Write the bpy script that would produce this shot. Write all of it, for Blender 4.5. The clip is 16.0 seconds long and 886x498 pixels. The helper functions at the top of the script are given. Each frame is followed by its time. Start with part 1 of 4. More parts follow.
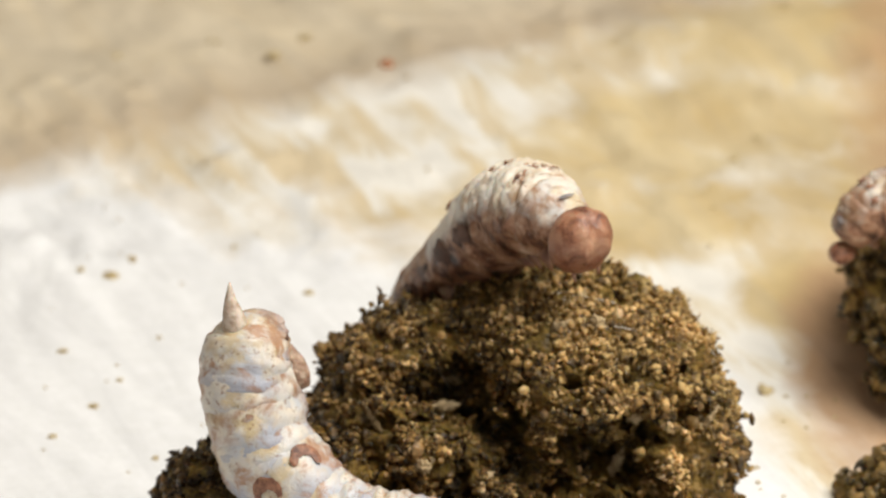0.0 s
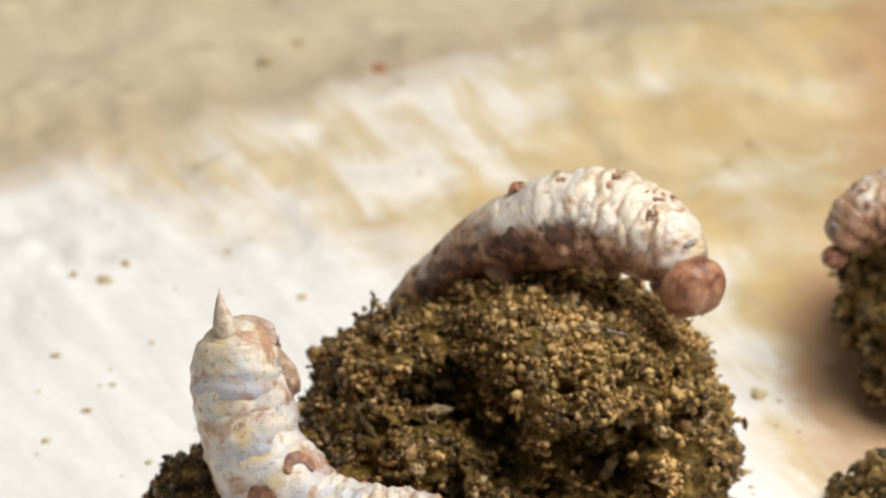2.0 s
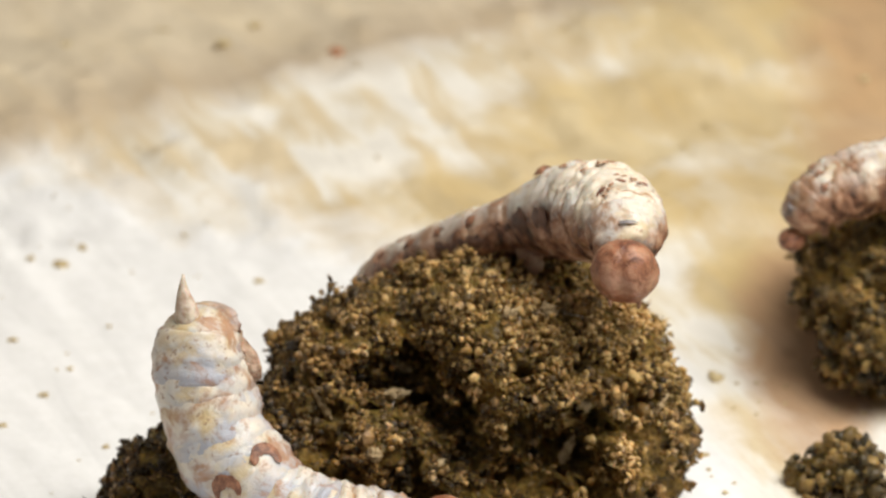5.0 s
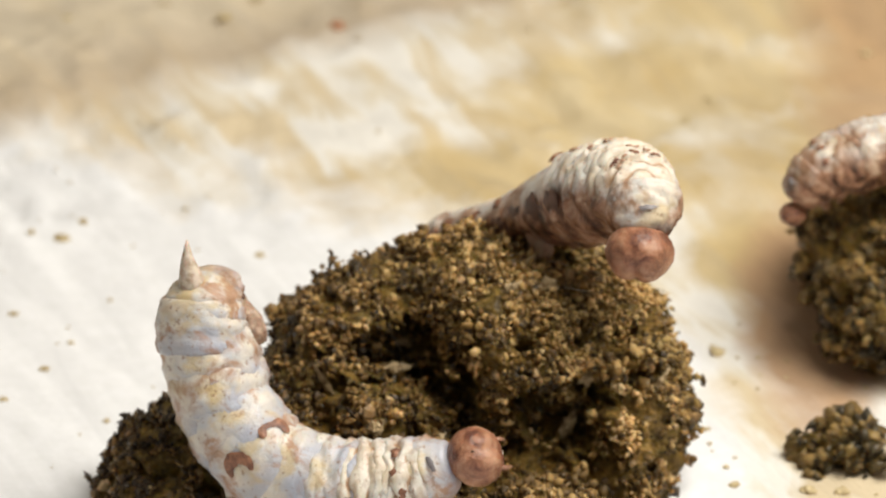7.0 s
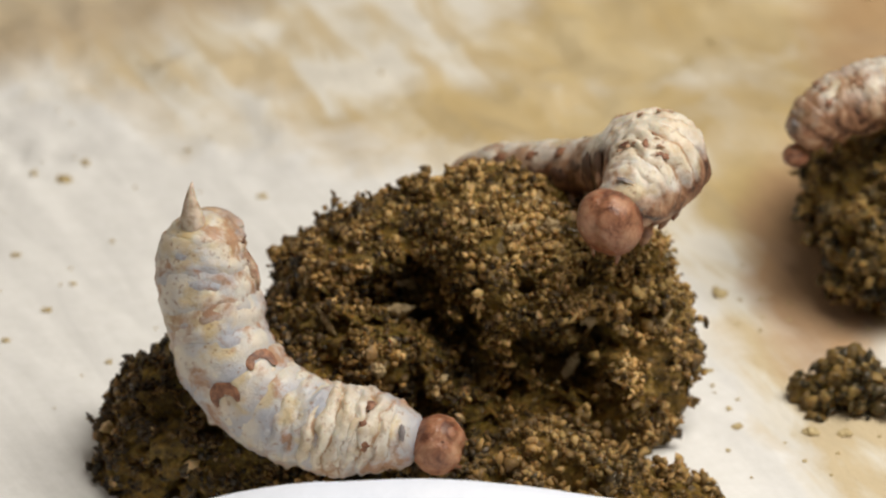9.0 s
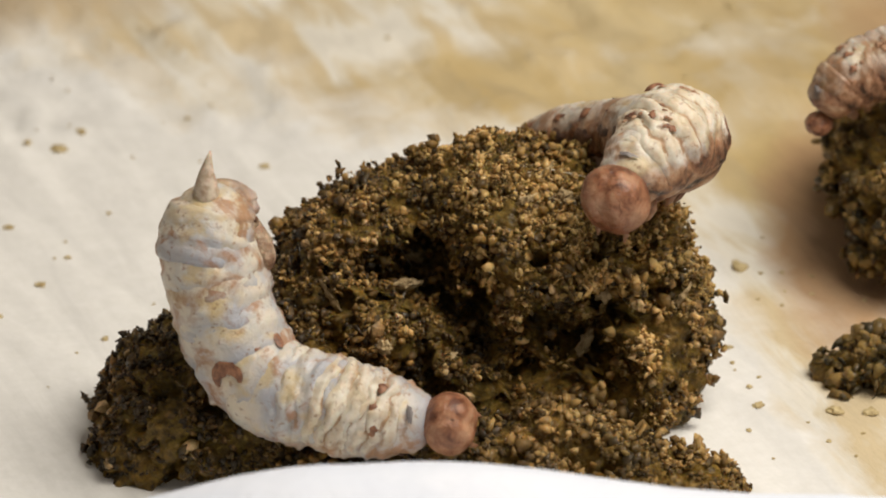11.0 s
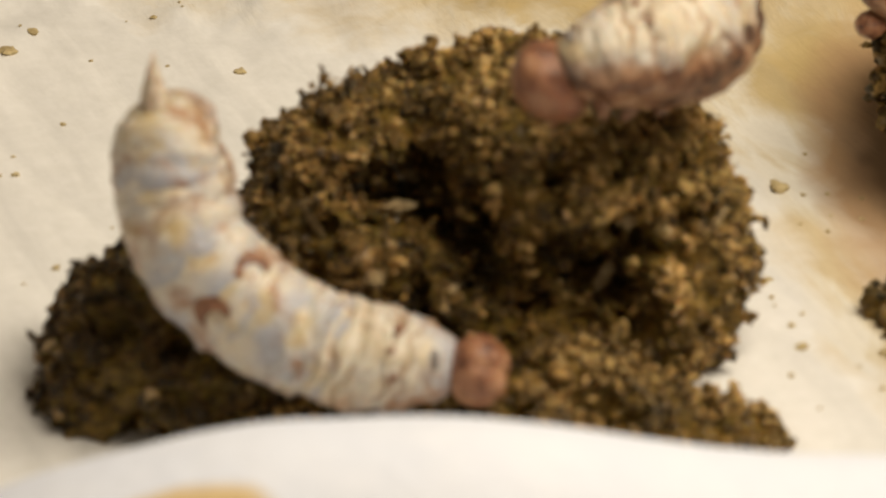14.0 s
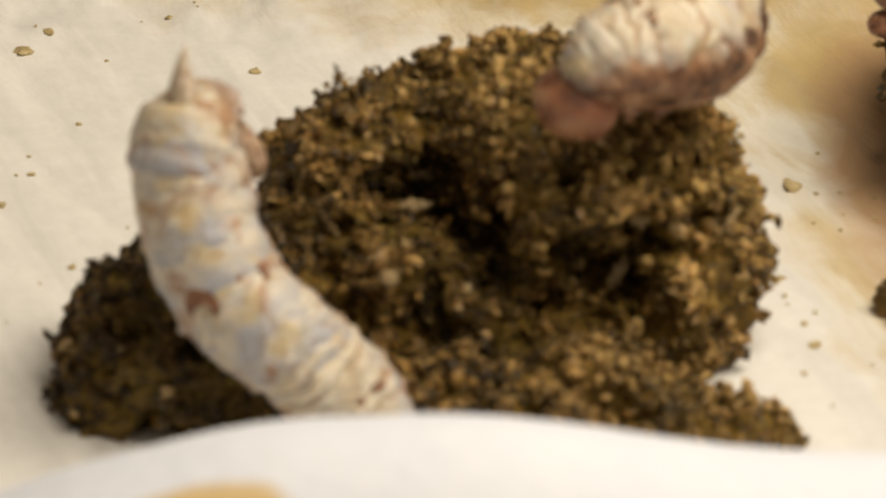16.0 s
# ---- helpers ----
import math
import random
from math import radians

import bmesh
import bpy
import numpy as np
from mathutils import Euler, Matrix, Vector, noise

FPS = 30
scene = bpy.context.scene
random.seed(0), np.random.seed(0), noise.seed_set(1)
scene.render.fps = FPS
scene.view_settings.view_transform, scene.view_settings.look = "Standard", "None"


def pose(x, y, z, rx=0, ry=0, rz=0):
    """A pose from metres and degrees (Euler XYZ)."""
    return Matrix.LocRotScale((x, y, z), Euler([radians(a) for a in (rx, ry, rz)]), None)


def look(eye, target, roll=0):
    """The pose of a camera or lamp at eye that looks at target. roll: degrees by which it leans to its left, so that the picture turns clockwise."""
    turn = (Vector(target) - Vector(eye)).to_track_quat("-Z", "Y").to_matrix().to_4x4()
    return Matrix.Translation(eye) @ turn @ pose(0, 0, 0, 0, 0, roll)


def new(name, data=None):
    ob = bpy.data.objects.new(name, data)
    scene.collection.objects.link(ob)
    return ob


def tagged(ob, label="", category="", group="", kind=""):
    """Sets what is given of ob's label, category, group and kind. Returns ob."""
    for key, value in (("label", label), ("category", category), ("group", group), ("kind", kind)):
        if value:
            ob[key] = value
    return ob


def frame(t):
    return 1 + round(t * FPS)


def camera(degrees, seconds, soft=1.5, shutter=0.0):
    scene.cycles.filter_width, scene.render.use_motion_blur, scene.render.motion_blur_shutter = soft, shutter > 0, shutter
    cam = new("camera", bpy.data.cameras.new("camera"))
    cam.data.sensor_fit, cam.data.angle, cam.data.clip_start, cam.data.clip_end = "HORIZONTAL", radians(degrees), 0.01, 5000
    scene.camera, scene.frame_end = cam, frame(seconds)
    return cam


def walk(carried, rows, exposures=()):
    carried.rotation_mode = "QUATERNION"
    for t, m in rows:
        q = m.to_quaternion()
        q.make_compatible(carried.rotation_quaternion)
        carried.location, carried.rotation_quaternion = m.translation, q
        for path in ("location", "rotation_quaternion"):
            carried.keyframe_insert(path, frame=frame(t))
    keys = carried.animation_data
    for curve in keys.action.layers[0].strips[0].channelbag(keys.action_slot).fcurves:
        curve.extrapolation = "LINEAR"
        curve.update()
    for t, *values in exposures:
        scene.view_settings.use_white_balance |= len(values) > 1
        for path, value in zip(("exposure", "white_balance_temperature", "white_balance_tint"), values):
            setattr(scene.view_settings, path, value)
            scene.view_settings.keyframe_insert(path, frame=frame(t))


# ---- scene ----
MM = 0.001
EYE = Vector((-2.200, -333.116, 169.936))
AHEAD = Vector((0.00000, 0.90631, -0.42262))


def view(near, turn, down, lean):
    """The camera's pose: near millimetres ahead of its first stand."""
    e = (EYE + AHEAD * near) * MM
    return pose(e.x, e.y, e.z, 90 - down, 0, -turn) @ pose(0, 0, 0, 0, 0, lean)


cam = camera(8.0, 16.0, soft=1.9)
cam.data.dof.use_dof = True
cam.data.dof.focus_distance = 0.349
cam.data.dof.aperture_fstop = 78.0
walk(cam, [
    (0.0, view(-0.16, -0.487, 24.655, -0.107)),
    (0.5, view(-0.26, -0.488, 24.659, -0.123)),
    (1.0, view(-0.24, -0.465, 24.658, -0.061)),
    (1.5, view(-0.12, -0.458, 24.643, -0.100)),
    (2.0, view(-0.26, -0.418, 24.615, -0.092)),
    (2.5, view(-0.26, -0.414, 24.612, -0.083)),
    (3.0, view(-0.38, -0.386, 24.639, -0.068)),
    (3.5, view(-0.24, -0.379, 24.664, -0.051)),
    (4.0, view(-0.23, -0.358, 24.693, -0.056)),
    (4.2, view(-0.22, -0.085, 24.712, 0.044)),
    (6.3, view(0.01, 0.042, 24.849, -0.068)),
    (6.5, view(-0.09, 0.032, 24.874, 0.030)),
    (7.0, view(0.00, -0.000, 25.000, 0.000)),
    (7.5, view(0.08, -0.004, 25.128, 0.016)),
    (8.0, view(0.10, -0.013, 25.246, 0.017)),
    (8.5, view(0.16, -0.005, 25.405, 0.017)),
    (9.0, view(0.37, -0.027, 25.530, 0.028)),
    (9.2, view(0.22, -0.016, 25.566, -0.039)),
    (11.3, view(23.41, -0.159, 25.839, -0.068)),
    (11.5, view(32.07, -0.197, 25.860, -0.055)),
    (12.0, view(55.62, -0.164, 25.975, -0.016)),
    (12.5, view(61.58, -0.177, 26.364, 0.032)),
    (13.0, view(60.96, -0.151, 26.488, -0.008)),
    (13.5, view(60.46, -0.158, 26.560, 0.077)),
    (14.0, view(59.87, -0.123, 26.664, 0.088)),
    (14.5, view(58.45, -0.150, 26.710, 0.008)),
    (15.0, view(59.15, -0.127, 26.702, 0.002)),
    (15.5, view(57.94, -0.215, 26.678, -0.012)),
    (16.0, view(58.55, -0.267, 26.666, -0.022)),
], exposures=[(0.0, -0.12, 6010, 10), (8.0, -0.12, 6090, 10), (8.5, -0.18, 6180, 10), (9.0, -0.51, 6290, 10), (11.3, -0.53, 6500, 10),
              (12.0, -0.65, 6480, 10), (12.6, -0.60, 7350, 10), (16.0, -0.58, 7350, 10)])

# ---- light: a lamp close by, and the soft light of the room ----
world = bpy.data.worlds.new("room_light")
scene.world = world
world.use_nodes = True
world.node_tree.nodes["Background"].inputs[0].default_value = (1.0, 0.86, 0.70, 1)
world.node_tree.nodes["Background"].inputs[1].default_value = 0.27

lamp_data = bpy.data.lights.new("desk_lamp", "AREA")
lamp_data.shape, lamp_data.size = "DISK", 0.15
lamp_data.energy, lamp_data.color = 0.69, (1.0, 0.93, 0.82)
lamp = new("desk_lamp", lamp_data)
lamp.matrix_world = look((0.082, -0.034, 0.185), (0, 0.005, 0.005))


# ---- materials ----
def material(name, rough=0.6):
    m = bpy.data.materials.new(name)
    m.use_nodes = True
    nt = m.node_tree
    b = nt.nodes["Principled BSDF"]
    b.inputs["Roughness"].default_value = rough
    return m, nt, b


def node(nt, kind, **props):
    n = nt.nodes.new(kind)
    for k, v in props.items():
        if k in n.inputs:
            n.inputs[k].default_value = v
    return n


def noise_tex(nt, vec, scale, detail=4.0, rough=0.6, distortion=0.0):
    n = node(nt, "ShaderNodeTexNoise", Scale=scale, Detail=detail, Roughness=rough, Distortion=distortion)
    nt.links.new(vec, n.inputs["Vector"])
    return n.outputs["Fac"]


def ramp(nt, fac, *stops):
    r = nt.nodes.new("ShaderNodeValToRGB")
    e = r.color_ramp.elements
    while len(e) < len(stops):
        e.new(0.5)
    for el, (p, c) in zip(e, stops):
        el.position = p
        el.color = (*c, 1) if len(c) == 3 else c
    nt.links.new(fac, r.inputs[0])
    return r.outputs["Color"]


def grey(a):
    return (a, a, a)


def mix(nt, fac, a, b, blend="MIX"):
    n = nt.nodes.new("ShaderNodeMix")
    n.data_type, n.blend_type = "RGBA", blend
    for sock, v in ((n.inputs[0], fac), (n.inputs[6], a), (n.inputs[7], b)):
        if isinstance(v, (int, float)):
            sock.default_value = v
        elif isinstance(v, tuple):
            sock.default_value = (*v, 1)
        else:
            nt.links.new(v, sock)
    return n.outputs[2]


def maths(nt, op, a, b=0.0, c=0.0):
    n = nt.nodes.new("ShaderNodeMath")
    n.operation = op
    for sock, v in zip(n.inputs, (a, b, c)):
        if isinstance(v, (int, float)):
            sock.default_value = v
        else:
            nt.links.new(v, sock)
    return n.outputs[0]


def bump(nt, b, height, strength, distance):
    n = node(nt, "ShaderNodeBump", Distance=distance)
    if isinstance(strength, (int, float)):
        n.inputs["Strength"].default_value = strength
    else:
        nt.links.new(strength, n.inputs["Strength"])
    nt.links.new(height, n.inputs["Height"])
    nt.links.new(n.outputs[0], b.inputs["Normal"])


def coords(nt):
    return nt.nodes.new("ShaderNodeTexCoord").outputs["Object"]


def shifted(nt, amount=1.0):
    """Object coordinates, moved by a chance of the object's own."""
    c, i = coords(nt), nt.nodes.new("ShaderNodeObjectInfo")
    v = nt.nodes.new("ShaderNodeVectorMath")
    v.operation = "ADD"
    nt.links.new(c, v.inputs[0])
    nt.links.new(maths(nt, "MULTIPLY", i.outputs["Random"], amount), v.inputs[1])
    return v.outputs[0]


def paper_material():
    m, nt, b = material("stained_paper", 0.9)
    c = coords(nt)
    xyz = nt.nodes.new("ShaderNodeSeparateXYZ")
    nt.links.new(c, xyz.inputs[0])
    wob = noise_tex(nt, c, 90, 5, 0.6, 0.4)
    far = maths(nt, "MULTIPLY_ADD", xyz.outputs["X"], 450.0, maths(nt, "MULTIPLY_ADD", xyz.outputs["Y"], 1000.0, -33.0))
    far = maths(nt, "MULTIPLY_ADD", maths(nt, "SUBTRACT", wob, 0.5), 26.0, far)
    far = maths(nt, "MULTIPLY_ADD", maths(nt, "MAXIMUM", xyz.outputs["X"], 0.0), 450.0, far)
    far = maths(nt, "MULTIPLY_ADD", maths(nt, "MAXIMUM", maths(nt, "SUBTRACT", xyz.outputs["X"], 0.010), 0.0), 2700.0, far)
    zone = nt.nodes.new("ShaderNodeMapRange")
    zone.inputs[1].default_value, zone.inputs[2].default_value = -3.0, 6.0
    nt.links.new(far, zone.inputs[0])
    white = ramp(nt, noise_tex(nt, c, 900, 6), (0.3, (0.80, 0.79, 0.76)), (0.7, (0.86, 0.85, 0.83)))
    turned = nt.nodes.new("ShaderNodeMapping")
    turned.inputs["Rotation"].default_value = (0, 0, radians(-23))
    nt.links.new(c, turned.inputs[0])
    st = nt.nodes.new("ShaderNodeMapping")
    st.inputs["Scale"].default_value = (1, 0.20, 1)
    nt.links.new(turned.outputs[0], st.inputs[0])
    streak = noise_tex(nt, st.outputs[0], 300, 5, 0.6, 0.5)
    blot = noise_tex(nt, c, 75, 3, 0.5, 0.5)
    warp = noise_tex(nt, c, 130, 4, 0.6, 0.6)
    yellow = 0.0
    for cx, cy, rx, ry in ((7.2, 54.0, 7.5, 8.5), (-7.5, 37.5, 4.2, 5.0), (17.5, 69.0, 9.5, 8.0), (9.0, 42.0, 7.0, 6.0), (0.5, 42.5, 7.5, 6.0), (27.0, 60.0, 7.0, 17.0), (28.0, 76.0, 14.0, 15.0), (24.0, 47.0, 8.0, 10.0), (17.5, 31.0, 4.5, 7.0), (17.0, 57.0, 8.0, 8.0)):
        dx = maths(nt, "MULTIPLY_ADD", xyz.outputs["X"], 1000 / rx, -cx / rx)
        dy = maths(nt, "MULTIPLY_ADD", xyz.outputs["Y"], 1000 / ry, -cy / ry)
        d = maths(nt, "ADD", maths(nt, "MULTIPLY", dx, dx), maths(nt, "MULTIPLY", dy, dy))
        d = maths(nt, "MULTIPLY_ADD", maths(nt, "SUBTRACT", warp, 0.5), 3.2, d)
        r = nt.nodes.new("ShaderNodeMapRange")
        r.inputs[1].default_value, r.inputs[2].default_value, r.inputs[4].default_value = 1.55, 0.30, 0.9
        nt.links.new(d, r.inputs[0])
        yellow = maths(nt, "MAXIMUM", r.outputs[0], yellow)
    cream = ramp(nt, maths(nt, "MULTIPLY_ADD", maths(nt, "SUBTRACT", streak, 0.5), 1.7, blot), (0.40, (0.84, 0.80, 0.71)), (0.52, (0.73, 0.66, 0.52)), (0.68, (0.62, 0.51, 0.33)))
    stain = ramp(nt, blot, (0.35, (0.66, 0.53, 0.29)), (0.6, (0.52, 0.38, 0.165)))
    base = mix(nt, zone.outputs[0], white, mix(nt, yellow, cream, stain))
    # first ellipse paints the rear clod's brown cast shade; second browns the far right
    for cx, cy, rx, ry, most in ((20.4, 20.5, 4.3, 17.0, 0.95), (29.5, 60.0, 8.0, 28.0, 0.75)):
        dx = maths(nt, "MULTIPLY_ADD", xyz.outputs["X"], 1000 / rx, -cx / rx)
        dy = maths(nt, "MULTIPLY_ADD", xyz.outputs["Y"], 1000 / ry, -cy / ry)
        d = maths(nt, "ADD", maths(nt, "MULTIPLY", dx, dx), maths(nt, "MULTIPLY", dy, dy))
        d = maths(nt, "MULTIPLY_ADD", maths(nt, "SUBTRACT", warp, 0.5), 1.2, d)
        brown_shade = nt.nodes.new("ShaderNodeMapRange")
        brown_shade.inputs[1].default_value, brown_shade.inputs[2].default_value, brown_shade.inputs[4].default_value = 1.3, 0.40, most
        nt.links.new(d, brown_shade.inputs[0])
        base = mix(nt, brown_shade.outputs[0], base, (0.48, 0.30, 0.16))
    back = maths(nt, "MULTIPLY_ADD", xyz.outputs["X"], -620.0, maths(nt, "MULTIPLY_ADD", xyz.outputs["Y"], 1000.0, -66.5))
    back = maths(nt, "MULTIPLY_ADD", maths(nt, "SUBTRACT", wob, 0.5), 9.0, back)
    tan = nt.nodes.new("ShaderNodeMapRange")
    tan.inputs[1].default_value, tan.inputs[2].default_value, tan.inputs[4].default_value = -2.5, 3.5, 0.9
    nt.links.new(back, tan.inputs[0])
    hem = nt.nodes.new("ShaderNodeMapRange")
    hem.inputs[1].default_value, hem.inputs[2].default_value = 3.0, 14.0
    nt.links.new(back, hem.inputs[0])
    base = mix(nt, tan.outputs[0], base, mix(nt, hem.outputs[0], (0.51, 0.40, 0.26), (0.68, 0.57, 0.39)))
    base = mix(nt, 1.0, base, ramp(nt, streak, (0.35, grey(0.86)), (0.6, grey(1.0))), "MULTIPLY")
    fine = ramp(nt, noise_tex(nt, c, 2600, 3), (0.3, grey(0.96)), (0.7, grey(1.0)))
    base = mix(nt, 1.0, base, fine, "MULTIPLY")
    nt.links.new(base, b.inputs["Base Color"])
    h = maths(nt, "ADD", noise_tex(nt, st.outputs[0], 420, 5, 0.62, 0.5), maths(nt, "MULTIPLY", noise_tex(nt, c, 2200, 3), 0.06))
    bump(nt, b, h, maths(nt, 'MULTIPLY_ADD', zone.outputs[0], 0.22, 0.08), 0.0014)
    return m


def crumb_material(name, dark, mid, light, pale, island=True):
    m, nt, b = material(name, 0.62)
    c = coords(nt)
    if island:
        r = nt.nodes.new("ShaderNodeNewGeometry").outputs["Random Per Island"]
    else:
        r = nt.nodes.new("ShaderNodeObjectInfo").outputs["Random"]
    drift = maths(nt, "MULTIPLY_ADD", maths(nt, "SUBTRACT", noise_tex(nt, c, 420, 3), 0.5), 1.7, r)
    xyz = nt.nodes.new("ShaderNodeSeparateXYZ")
    nt.links.new(c, xyz.inputs[0])
    # crumbs grow paler towards +x and with height
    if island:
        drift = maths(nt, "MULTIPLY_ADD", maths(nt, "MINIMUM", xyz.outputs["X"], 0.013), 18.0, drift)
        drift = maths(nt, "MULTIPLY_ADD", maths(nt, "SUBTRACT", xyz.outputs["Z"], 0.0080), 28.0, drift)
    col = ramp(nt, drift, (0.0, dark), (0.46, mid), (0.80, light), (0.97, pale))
    grain = ramp(nt, noise_tex(nt, c, 3200, 4), (0.3, grey(0.55)), (0.7, grey(1.0)))
    patch = ramp(nt, noise_tex(nt, c, 220, 3), (0.36, (0.60, 0.55, 0.36)), (0.62, (1.10, 0.95, 0.80)))
    col = mix(nt, 1.0, mix(nt, 1.0, col, grain, "MULTIPLY"), patch, "MULTIPLY")
    nt.links.new(col, b.inputs["Base Color"])
    b.inputs["Specular IOR Level"].default_value = 0.45
    b.inputs["Coat Weight"].default_value = 0.22
    b.inputs["Coat Roughness"].default_value = 0.12
    b.inputs["Subsurface Weight"].default_value = 0.35
    b.inputs["Subsurface Radius"].default_value = (1.0, 0.6, 0.25)
    b.inputs["Subsurface Scale"].default_value = 0.0002
    rr = ramp(nt, noise_tex(nt, c, 1200, 2), (0.30, grey(0.22)), (0.50, grey(0.75)))
    nt.links.new(rr, b.inputs["Roughness"])
    bump(nt, b, noise_tex(nt, c, 5000, 3), 0.5, 0.0001)
    return m


def clod_material():
    m, nt, b = material("dark_clod", 0.7)
    c = coords(nt)
    col = ramp(nt, noise_tex(nt, c, 1700, 6, 0.72), (0.30, (0.018, 0.010, 0.002)), (0.45, (0.135, 0.083, 0.014)), (0.57, (0.27, 0.172, 0.038)), (0.69, (0.50, 0.335, 0.11)))
    patch = ramp(nt, noise_tex(nt, c, 190, 3), (0.35, (0.70, 0.72, 0.50)), (0.65, (1.05, 0.95, 0.80)))
    nt.links.new(mix(nt, 1.0, col, patch, "MULTIPLY"), b.inputs["Base Color"])
    b.inputs["Coat Weight"].default_value = 0.15
    b.inputs["Coat Roughness"].default_value = 0.2
    b.inputs["Specular IOR Level"].default_value = 0.3
    b.inputs["Subsurface Weight"].default_value = 0.4
    b.inputs["Subsurface Radius"].default_value = (1.0, 0.6, 0.2)
    b.inputs["Subsurface Scale"].default_value = 0.0004
    rr = ramp(nt, noise_tex(nt, c, 900, 3), (0.35, grey(0.28)), (0.65, grey(0.8)))
    nt.links.new(rr, b.inputs["Roughness"])
    bump(nt, b, noise_tex(nt, c, 2300, 5, 0.75), 1.0, 0.0006)
    return m


def skin_material(name, tint, blotch, brown_amount, belly, folds=False, edge=0.0008, grey_joint=0.6, saddle=0.0):
    """Caterpillar skin: pale, with rusty scurf, yellow saddles, pigment in the folds, a mottled brown flank and
    painted-in underside shade.
    """
    m, nt, b = material(name, 0.42)
    c = coords(nt)
    at = nt.nodes.new("ShaderNodeAttribute")
    at.attribute_name = "body_place"
    own = at.outputs["Vector"]
    depth = nt.nodes.new("ShaderNodeAttribute")
    depth.attribute_name = "fold_depth"
    xyz = nt.nodes.new("ShaderNodeSeparateXYZ")
    nt.links.new(c, xyz.inputs[0])
    wide = maths(nt, "ABSOLUTE", xyz.outputs["X"])
    pale = ramp(nt, noise_tex(nt, own, 420, 3, 0.5), (0.38, tint), (0.52, (0.64, 0.59, 0.51)), (0.66, (0.68, 0.60, 0.48)))
    joint = nt.nodes.new("ShaderNodeMapRange")
    joint.inputs[1].default_value, joint.inputs[2].default_value = -0.0003, 0.0012
    nt.links.new(maths(nt, "MULTIPLY_ADD", maths(nt, "SUBTRACT", noise_tex(nt, own, 900, 3), 0.5), 0.0022, xyz.outputs["Y"]), joint.inputs[0])
    col = mix(nt, maths(nt, "MULTIPLY", joint.outputs[0], grey_joint), pale, (0.36, 0.37, 0.43))
    if saddle:
        sx = maths(nt, "MULTIPLY", xyz.outputs["X"], 1 / 0.0012)
        sy = maths(nt, "MULTIPLY_ADD", xyz.outputs["Y"], 1 / 0.00075, 0.6)
        d = maths(nt, "ADD", maths(nt, "MULTIPLY", sx, sx), maths(nt, "MULTIPLY", sy, sy))
        d = maths(nt, "MULTIPLY_ADD", maths(nt, "SUBTRACT", noise_tex(nt, own, 1300, 4, 0.65), 0.5), 5.0, d)
        sad = nt.nodes.new("ShaderNodeMapRange")
        sad.inputs[1].default_value, sad.inputs[2].default_value, sad.inputs[4].default_value = 1.1, 0.0, saddle
        nt.links.new(d, sad.inputs[0])
        col = mix(nt, sad.outputs[0], col, (0.60, 0.42, 0.13))
    yellow = ramp(nt, noise_tex(nt, own, 330, 3, 0.6, 0.4), (0.55, grey(0.0)), (0.64, grey(0.6)))
    col = mix(nt, yellow, col, (0.56, 0.42, 0.20))
    rusty = maths(nt, "MULTIPLY_ADD", wide, 26.0, noise_tex(nt, own, 480, 4, 0.6, 0.5))
    scurf = ramp(nt, rusty, (0.545 - brown_amount, grey(0.0)), (0.66 - brown_amount, grey(0.85)))
    col = mix(nt, scurf, col, mix(nt, noise_tex(nt, own, 1500, 3), blotch, (0.42, 0.22, 0.10)))
    # flank mottling and the underside's shade, both put into the colour below edge
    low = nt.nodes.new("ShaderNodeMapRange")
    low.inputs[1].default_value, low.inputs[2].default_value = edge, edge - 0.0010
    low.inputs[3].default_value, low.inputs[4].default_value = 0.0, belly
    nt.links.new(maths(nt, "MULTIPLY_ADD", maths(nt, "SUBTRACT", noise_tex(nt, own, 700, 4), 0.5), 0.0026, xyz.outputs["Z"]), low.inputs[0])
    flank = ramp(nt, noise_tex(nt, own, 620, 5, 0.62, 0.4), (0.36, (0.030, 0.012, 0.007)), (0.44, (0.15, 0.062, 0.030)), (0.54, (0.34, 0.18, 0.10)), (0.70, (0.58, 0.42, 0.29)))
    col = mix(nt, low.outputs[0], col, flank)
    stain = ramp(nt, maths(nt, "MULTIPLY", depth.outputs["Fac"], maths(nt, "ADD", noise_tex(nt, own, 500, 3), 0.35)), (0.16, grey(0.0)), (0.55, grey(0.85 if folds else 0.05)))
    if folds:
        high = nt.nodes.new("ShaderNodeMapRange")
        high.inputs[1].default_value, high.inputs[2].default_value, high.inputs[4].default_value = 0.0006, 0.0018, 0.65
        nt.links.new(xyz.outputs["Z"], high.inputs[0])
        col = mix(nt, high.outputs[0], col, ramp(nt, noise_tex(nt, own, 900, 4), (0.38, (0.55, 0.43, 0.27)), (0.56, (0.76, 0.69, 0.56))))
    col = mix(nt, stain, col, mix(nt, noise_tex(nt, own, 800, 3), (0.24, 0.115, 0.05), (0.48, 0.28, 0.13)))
    speck = ramp(nt, noise_tex(nt, own, 2400, 2), (0.60, grey(0.0)), (0.70, grey(0.7)))
    col = mix(nt, speck, col, (0.30, 0.18, 0.11))
    nt.links.new(col, b.inputs["Base Color"])
    b.inputs["Subsurface Weight"].default_value = 0.22
    b.inputs["Subsurface Radius"].default_value = (1.0, 0.6, 0.4)
    b.inputs["Subsurface Scale"].default_value = 0.0004
    rr = ramp(nt, noise_tex(nt, own, 900, 3), (0.35, grey(0.28)), (0.65, grey(0.62)))
    nt.links.new(rr, b.inputs["Roughness"])
